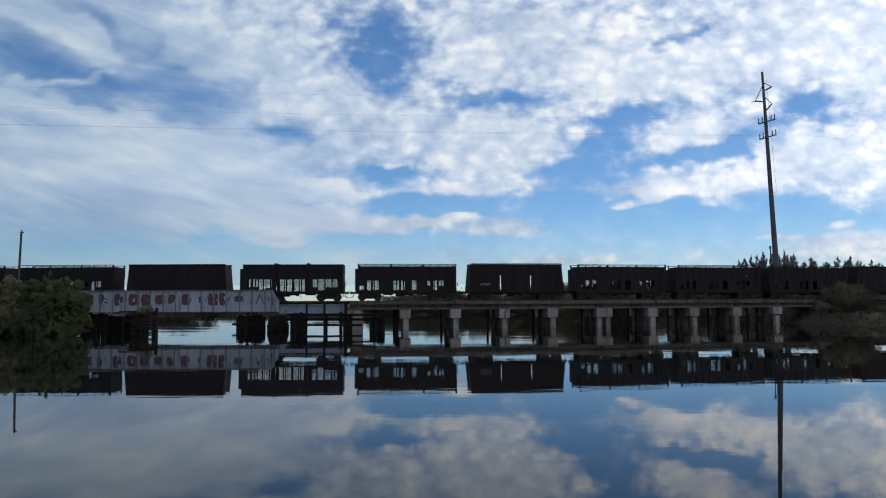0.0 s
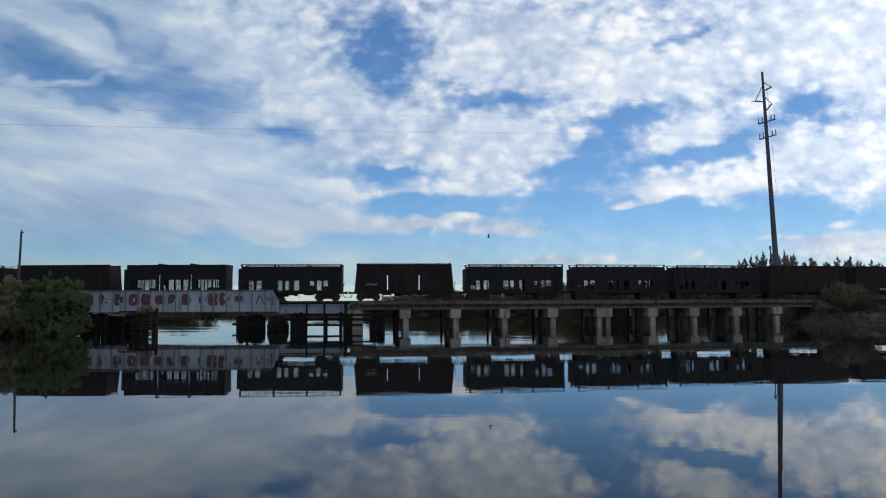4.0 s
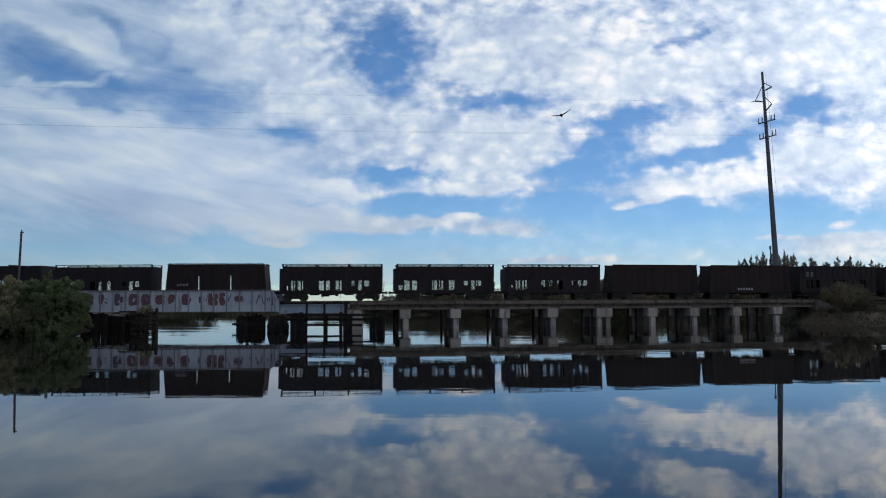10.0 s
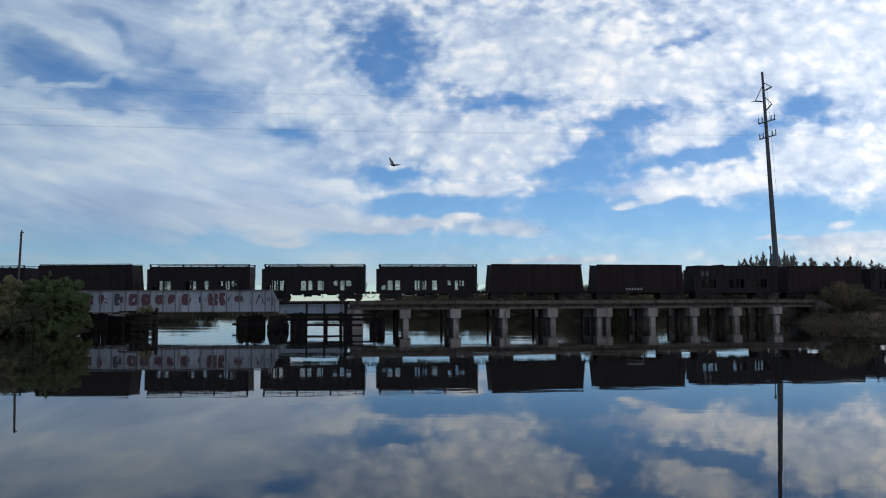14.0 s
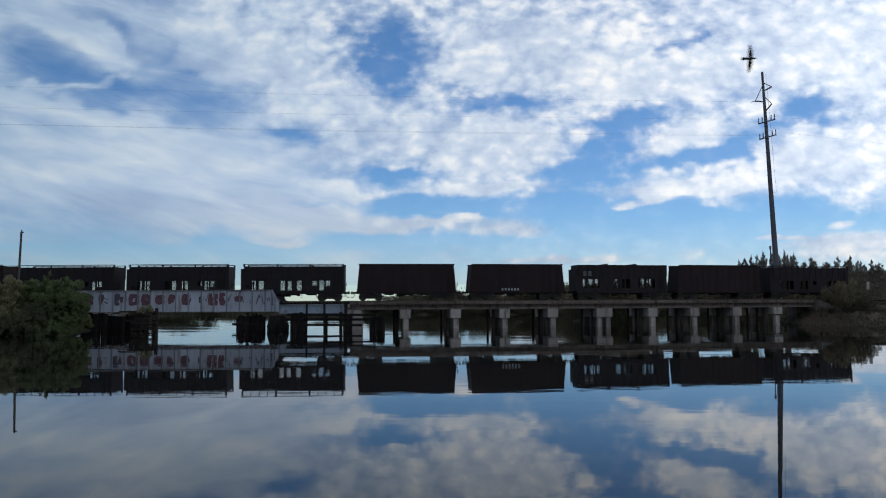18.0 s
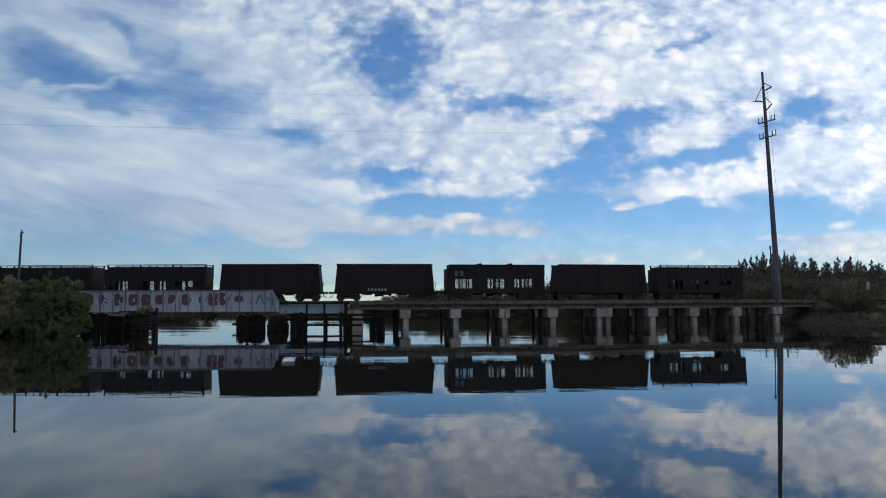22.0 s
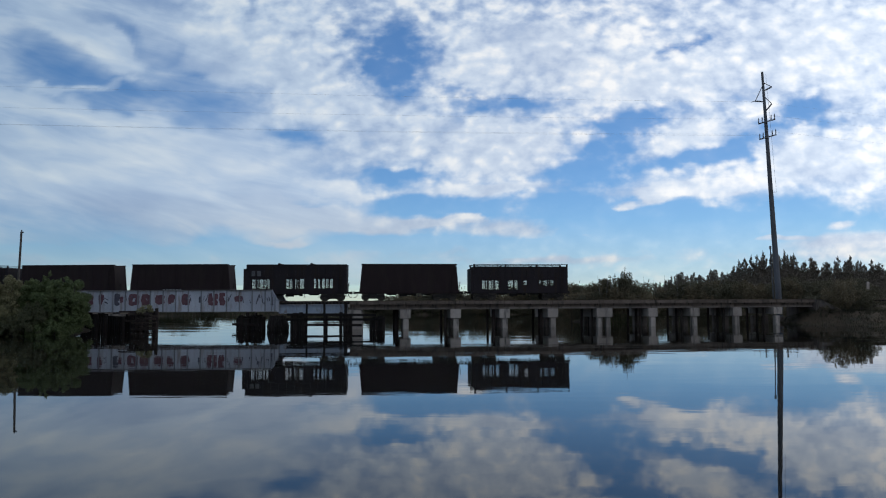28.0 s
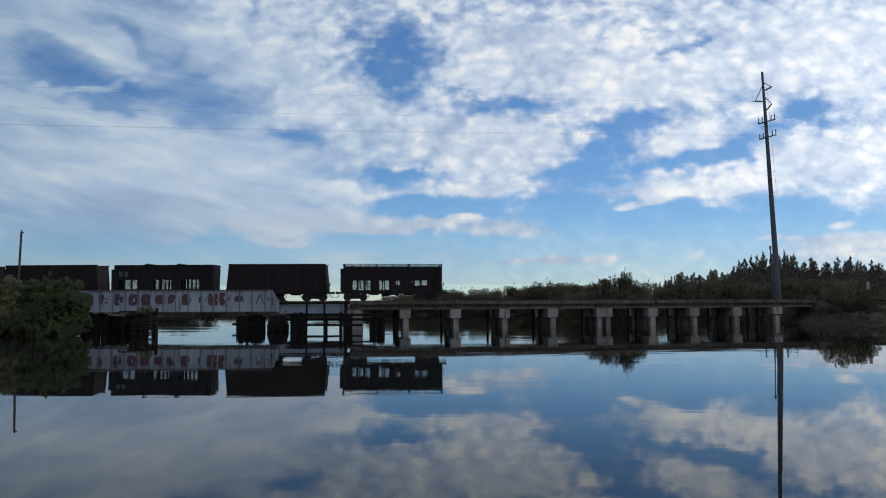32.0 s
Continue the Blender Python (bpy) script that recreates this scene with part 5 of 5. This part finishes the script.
    for x, y, h, w in spots:
        k = rng.choice((0, 0, 1, 1, 2)) if y > 150 or y < 100 else rng.choice((0, 1, 2, 2))
        ph, pw = ((4.0, 5.0), (4.2, 4.4), (3.6, 5.6))[k]
        z = float(land_height(np.array([x]), np.array([y]))[0]) - 0.1
        m = Matrix.LocRotScale((x, y, z), Euler((0, 0, rng.uniform(0, math.tau))), (w / pw, w / pw, h / ph))
        if used[k]:
            copy_thing(protos[k], m @ Matrix.Diagonal((1 / protos[k].scale.x, 1 / protos[k].scale.y, 1 / protos[k].scale.z, 1)))
        else:
            protos[k].matrix_basis = m
            used[k] = True


# outline of the distant wood: sideways and up, in metres at 140 m
WOOD_X = [39, 44, 47.4, 49.8, 51.8, 54.3, 55.9, 60.2, 63.4, 66.1, 68.2, 70.4, 72.5, 74.7, 76, 79, 80, 81.6, 84, 110]
WOOD_Z = [5.2, 7.7, 8.0, 7.0, 8.9, 8.4, 9.5, 11.1, 11.3, 11.0, 10.3, 10.0, 9.4, 10.1, 10.6, 10.2, 9.0, 9.9, 8.5, 8.5]


def scatter_pines():
    rng = random.Random(5)
    protos = [pine("pine_tree", (0, 0, 0), 9.0 + k * 0.5, 2.6 + 0.35 * k, 1900, 50 + k, NEEDLES, "tall dark feathery pine in the distant treeline") for k in range(4)]
    used = [False] * 4
    prof_x, prof_z = WOOD_X, WOOD_Z
    spots = []
    for k in range(284):
        x = 40 + 52 * (k + rng.random()) / 284
        y = rng.uniform(520, 570)
        spots.append((x * y / 140, y, (float(np.interp(x, prof_x, prof_z)) - 3) * rng.uniform(0.60, 1.04) * y / 140 + 3))
    for x, y, h in spots:
        k = rng.randrange(4)
        z = float(land_height(np.array([x]), np.array([y]))[0])
        sc = h / (9.0 + k * 0.5)
        m = Matrix.LocRotScale((x, y, z), Euler((0, 0, rng.uniform(0, math.tau))), (0.5 + 0.62 * sc, 0.5 + 0.62 * sc, sc))
        if used[k]:
            copy_thing(protos[k], m @ Matrix.Diagonal((1 / protos[k].scale.x, 1 / protos[k].scale.y, 1 / protos[k].scale.z, 1)))
        else:
            protos[k].matrix_basis = m
            used[k] = True


def low_wood():
    """The lower growth between the pines, too dense to tell apart."""
    rng = random.Random(15)
    prof_x, prof_z = WOOD_X, WOOD_Z
    cl = []
    for k in range(150):
        x = 44 + 48 * (k + rng.random()) / 150
        y = rng.uniform(500, 520)
        h = (float(np.interp(x, prof_x, prof_z)) - 3) * rng.uniform(0.52, 0.80) * y / 140 + 3
        for m in range(16):
            t = (m + 0.5) / 16
            r = rng.uniform(0.5, 1.3) * (1.25 - 0.8 * t)
            cl.append((x * y / 140 + rng.uniform(-1, 1) * 2.6 * (1.1 - t), y + rng.uniform(-2, 2), h * t, r, r, r * rng.uniform(1.2, 2.2)))
    tagged(part("low_wood", leaves("low_wood", cl, 90000, 0.28, 77, 3.0, 0.4, 0.1), NEEDLES, None), "dense dark lower growth of the distant pine wood", "wood", kind="stuff")


def dead_trees():
    rng = random.Random(9)
    for x, y in ((16.0, 166), (21.7, 104), (22.3, 104), (22.7, 104), (23.3, 104), (23.8, 104), (24.2, 104), (47, 164), (49, 164), (50.4, 164), (52.0, 164), (53.6, 164), (55, 164), (45, 164)):
        h = rng.uniform(5.0, 6.1) if y < 150 else rng.uniform(6.6, 8.6)
        root = thing("dead_tree", (x, y, 0.8), "bare bleached dead trunk among the shrubs", "dead tree", "dead trees")
        bm = B()
        limbs(bm, (x, y, 0.5), h, 0.9, 5, rng, 0.06, 1.1)
        part("trunk", bm, DEAD_WOOD, root)


def left_bank():
    shrub("mangrove_bush", (-35.85, 69.2, 0.5), 5.4, 5.5, 54400, 0.08, MANGROVE, "large rounded dark green bush at the water's edge", 61, "bank bushes", True)
    shrub("mangrove_bush", (-38.1, 70.4, 0.6), 5.2, 5.5, 48000, 0.08, MANGROVE, "large dark green bush at the water's edge", 62, "bank bushes", True)
    shrub("mangrove_bush", (-37.0, 67.6, 0.1), 5.2, 2.9, 25600, 0.08, SHRUB, "low green bush overhanging the water", 63, "bank bushes", True)
    shrub("mangrove_bush", (-34.9, 67.9, 0.0), 3.2, 2.9, 16000, 0.08, MANGROVE, "low green bush overhanging the water", 66, "bank bushes", True)
    shrub("olive_bush", (-40.8, 68.8, 0.5), 4.8, 5.2, 38400, 0.08, OLIVE, "yellowish olive bush below the utility pole", 64, "bank bushes", True)
    shrub("olive_bush", (-40.4, 67.3, 0.1), 5.0, 3.2, 22400, 0.08, OLIVE, "low yellowish bush at the water's edge", 65, "bank bushes", True)
    shrub("olive_bush", (-43.8, 70.0, 0.6), 5.0, 5.6, 38400, 0.08, OLIVE, "tall yellowish bush on the bank", 67, "bank bushes", True)
    shrub("olive_bush", (-43.6, 67.6, 0.1), 5.0, 3.6, 22400, 0.08, SHRUB, "dull green bush at the water's edge", 69, "bank bushes", True)
    shrub("mangrove_bush", (-38.9, 66.9, -0.2), 4.2, 2.2, 19200, 0.08, SHRUB, "low green bush overhanging the water", 71, "bank bushes", True)
    shrub("mangrove_bush", (-35.6, 67.2, -0.3), 4.0, 1.9, 16000, 0.08, MANGROVE, "low green bush overhanging the water", 72, "bank bushes", True)
    shrub("weed_tuft", (-30.4, 75.6, 1.7), 1.6, 1.1, 900, 0.10, OLIVE, "weeds growing on the old timber piles", 68)


def blades(name, mat, label, boxes, count, tall, seed):
    """Grass or reeds: thin upright blades over patches of the ground."""
    rng = np.random.default_rng(seed)
    xs, ys = [], []
    for x0, x1, y0, y1, share in boxes:
        k = int(count * share)
        xs.append(rng.uniform(x0, x1, k))
        ys.append(rng.uniform(y0, y1, k))
    x, y = np.concatenate(xs), np.concatenate(ys)
    z = land_height(x, y)
    keep = (z > -0.35) & (z < 2.9)
    x, y, z = x[keep], y[keep], z[keep]
    k = len(x)
    h = tall * (0.5 + 0.7 * rng.random(k))
    w = 0.02 + 0.03 * rng.random(k)
    a = rng.uniform(0, math.tau, k)
    lx, ly = rng.normal(0, 0.25, k) * h, rng.normal(0, 0.25, k) * h
    p0 = np.stack([x - np.cos(a) * w, y - np.sin(a) * w, z - 0.15], 1)
    p1 = np.stack([x + np.cos(a) * w, y + np.sin(a) * w, z - 0.15], 1)
    p2 = np.stack([x + lx, y + ly, z + h], 1)
    me = bpy.data.meshes.new(name)
    me.from_pydata(np.stack([p0, p1, p2], 1).reshape(-1, 3).tolist(), [], np.arange(k * 3).reshape(-1, 3).tolist())
    tagged(part(name, me, mat, None), label, "grass", kind="stuff")


scatter_shrubs()
scatter_pines()
low_wood()
dead_trees()
left_bank()
blades("bank_grass", GRASS, "rough dark grass on the embankment", [(38, 75, 76, 96, 0.8), (-60, -38, 64, 74, 0.2)], 60000, 0.24, 81)
blades("marsh_reeds", REED, "yellow-green reeds along the far shore", [(-105, 70, 158.5, 163, 0.8), (16, 32, 97, 102, 0.2)], 16000, 1.2, 82)


# ---- birds ----
def bird(label, span):
    root = thing("bird", Matrix.Identity(4), label, "bird", "birds in flight")
    k = span / 1.5
    bm = B()
    bmesh.ops.create_uvsphere(bm, u_segments=10, v_segments=8, radius=1.0, matrix=Matrix.Diagonal((0.27 * k, 0.085 * k, 0.085 * k, 1)))
    part("body", bm, FEATHER, root)
    bm = B()
    bmesh.ops.create_uvsphere(bm, u_segments=8, v_segments=6, radius=1.0, matrix=Matrix.Translation((0.29 * k, 0, 0.03 * k)) @ Matrix.Diagonal((0.075 * k, 0.055 * k, 0.055 * k, 1)))
    rod(bm, (0.34 * k, 0, 0.025 * k), (0.43 * k, 0, 0.0), 0.022 * k, 0.004, 6)
    part("head", bm, FEATHER_PALE, root, "pale head")
    bm = B()
    pts = [(-0.2, -0.05), (-0.2, 0.05), (-0.5, 0.11), (-0.53, 0.0), (-0.5, -0.11)]
    lo = [bm.verts.new((x * k, y * k, 0.0)) for x, y in pts]
    f = bm.faces.new(lo)
    got = bmesh.ops.extrude_face_region(bm, geom=[f])
    for v in got["geom"]:
        if isinstance(v, bmesh.types.BMVert):
            v.co.z += 0.015 * k
    part("tail", bm, FEATHER, root)
    for sg in (-1, 1):
        bm = B()
        outline = [(0.12, 0.03), (0.17, 0.3), (0.12, 0.58), (0.0, 0.86), (-0.05, 0.84), (-0.07, 0.66), (-0.11, 0.34), (-0.13, 0.03)]
        f = bm.faces.new([bm.verts.new((x * k, sg * y * k, (0.22 * y - 0.08 * y * y) * k)) for x, y in outline])
        got = bmesh.ops.extrude_face_region(bm, geom=[f])
        for v in got["geom"]:
            if isinstance(v, bmesh.types.BMVert):
                v.co.z += 0.018 * k
        bmesh.ops.recalc_face_normals(bm, faces=bm.faces)
        part("wing", bm, FEATHER, root)
    return root


SOARER = bird("dark long-winged bird circling over the river", 1.5)
GULL = bird("small dark bird far off in flight", 0.8)
CROSSER = bird("dark long-winged bird crossing the sky", 1.5)


# ---- what moves ----
def train_place(t):
    """Where the middle of the last car is along the line, in metres."""
    c = np.polyfit([0, 6, 13, 19, 25, 32], [107.07, 88.0, 63.57, 41.5, 19.6, -5.85], 3)
    return float(np.polyval(c, t))


def fly(ob, rows, beat=26.0):
    """Key a bird along places (seconds, x, y, z, bank in degrees), heading where it goes, with wings that beat."""
    keyed, last = [], None
    for i, (t, x, y, z, bank) in enumerate(rows):
        a = rows[max(0, i - 1)]
        b = rows[min(len(rows) - 1, i + 1)]
        yaw = math.atan2(b[2] - a[2], b[1] - a[1])
        if last is not None:
            while yaw - last > math.pi:
                yaw -= math.tau
            while yaw - last < -math.pi:
                yaw += math.tau
            yaw = last + max(-1.2, min(1.2, yaw - last))
        last = yaw
        keyed.append((t, Matrix.Translation((x, y, z)) @ Matrix.Rotation(yaw, 4, "Z") @ Matrix.Rotation(radians(bank), 4, "X")))
    walk(ob, keyed)
    for w in [c for c in ob.children if c.name.startswith("wing")]:
        sg = 1 if w.data.vertices[2].co.y > 0 else -1
        walk(w, [(k * 0.2, Matrix.Rotation(sg * radians(4 + beat * math.sin(k * 0.2 * 8.2)), 4, "X")) for k in range(161)])


def birds_fly():
    fly(SOARER, [(0, 2, -20, 42, 0), (6, 2, 36, 24, 0), (7, 2.03, 44, 21.6, 0), (7.5, 4.24, 46, 20.25, 10),
        (8, 6.02, 49, 18.94, 0), (8.5, 7.24, 51, 18.08, 0), (9, 8.05, 53, 17.33, 0), (10, 9.35, 57, 17.46, -15),
        (11, 9.75, 60, 18.03, -40), (11.5, 8.77, 61, 18.04, -50), (12, 7.24, 61, 17.18, -45), (12.5, 4.76, 61, 15.46, -20),
        (13, 1.93, 60, 13.91, -10), (13.5, -1.44, 59, 13.41, -15), (14, -3.86, 57, 13.6, -30), (14.5, -5.61, 55, 14.45, -40),
        (15.5, -5.39, 52, 15.83, -55), (16.5, -1.72, 49, 16.74, -40), (17, 3.85, 47, 16.61, -50), (17.3, 8.08, 46, 16.74, -60),
        (17.6, 12.55, 45, 17, -70), (18, 18.77, 44, 17.65, -75), (18.2, 22.2, 44, 17.36, -75), (19, 58, 46, 22, -30),
        (32, 220, 60, 30, 0)], 12.0)
    fly(GULL, [(0, 31, 75, 5.4, 0), (0.5, 28.2, 75, 5.45, 5), (1.0, 25.6, 75, 5.55, 8), (1.5, 22.9, 75, 6.05, 10), (2.0, 19.9, 75, 6.85, 12), (3.5, 8.4, 75, 8.9, 12), (5.5, -6.69, 75, 11.24, 12), (6, -11.09, 75, 12.01, 12),
        (6.5, -15.55, 75, 13.07, 12), (7, -20.37, 75, 14.14, 12), (8, -31.56, 75, 16.75, 12), (9, -42.99, 75, 19.56, 12),
        (10, -55, 75, 21, 0), (32, -320, 90, 40, 0)], 30.0)
    fly(CROSSER, [(0, -220, 110, 30, 0), (17.5, -64.03, 61.25, 16.22, -20), (18.5, -28.48, 53.75, 18.84, -25), (18.7, -23.95, 52.25, 18.89, -25),
        (19, -17.19, 50.00, 19.07, -25), (19.3, -10.43, 47.75, 19.46, -25), (19.5, -6.04, 46.25, 20.12, -30), (19.8, 0.60, 44.00, 20.11, -35),
        (20, 4.86, 42.50, 20.06, -35), (20.2, 8.82, 41.00, 19.64, -35), (20.5, 13.47, 38.75, 19.15, -30), (21.5, 24, 34, 24.5, -20), (32, 110, 30, 50, 0)], 34.0)


def motions():
    for i, car in enumerate(CARS):
        rows = [(t, on_line(train_place(t) - PITCH * i, RAIL_Z)) for t in np.linspace(0, 32, 33)]
        walk(car, [(float(t), m) for t, m in rows])
        for w in [o for o in car.children_recursive if o.name.startswith("wheelset")]:
            home = w.matrix_basis.copy()
            rows = []
            for k in range(0, 229):
                t = 32.0 * k / 228
                rows.append((t, home @ Matrix.Rotation((train_place(t)) / 0.42, 4, "Y")))
            walk(w, rows)
    walk(CLOUDS, [(0.0, Matrix.Translation(EYE)), (32.0, Matrix.Translation((4.9, 11.1, 3.0)))])
    birds_fly()


motions()
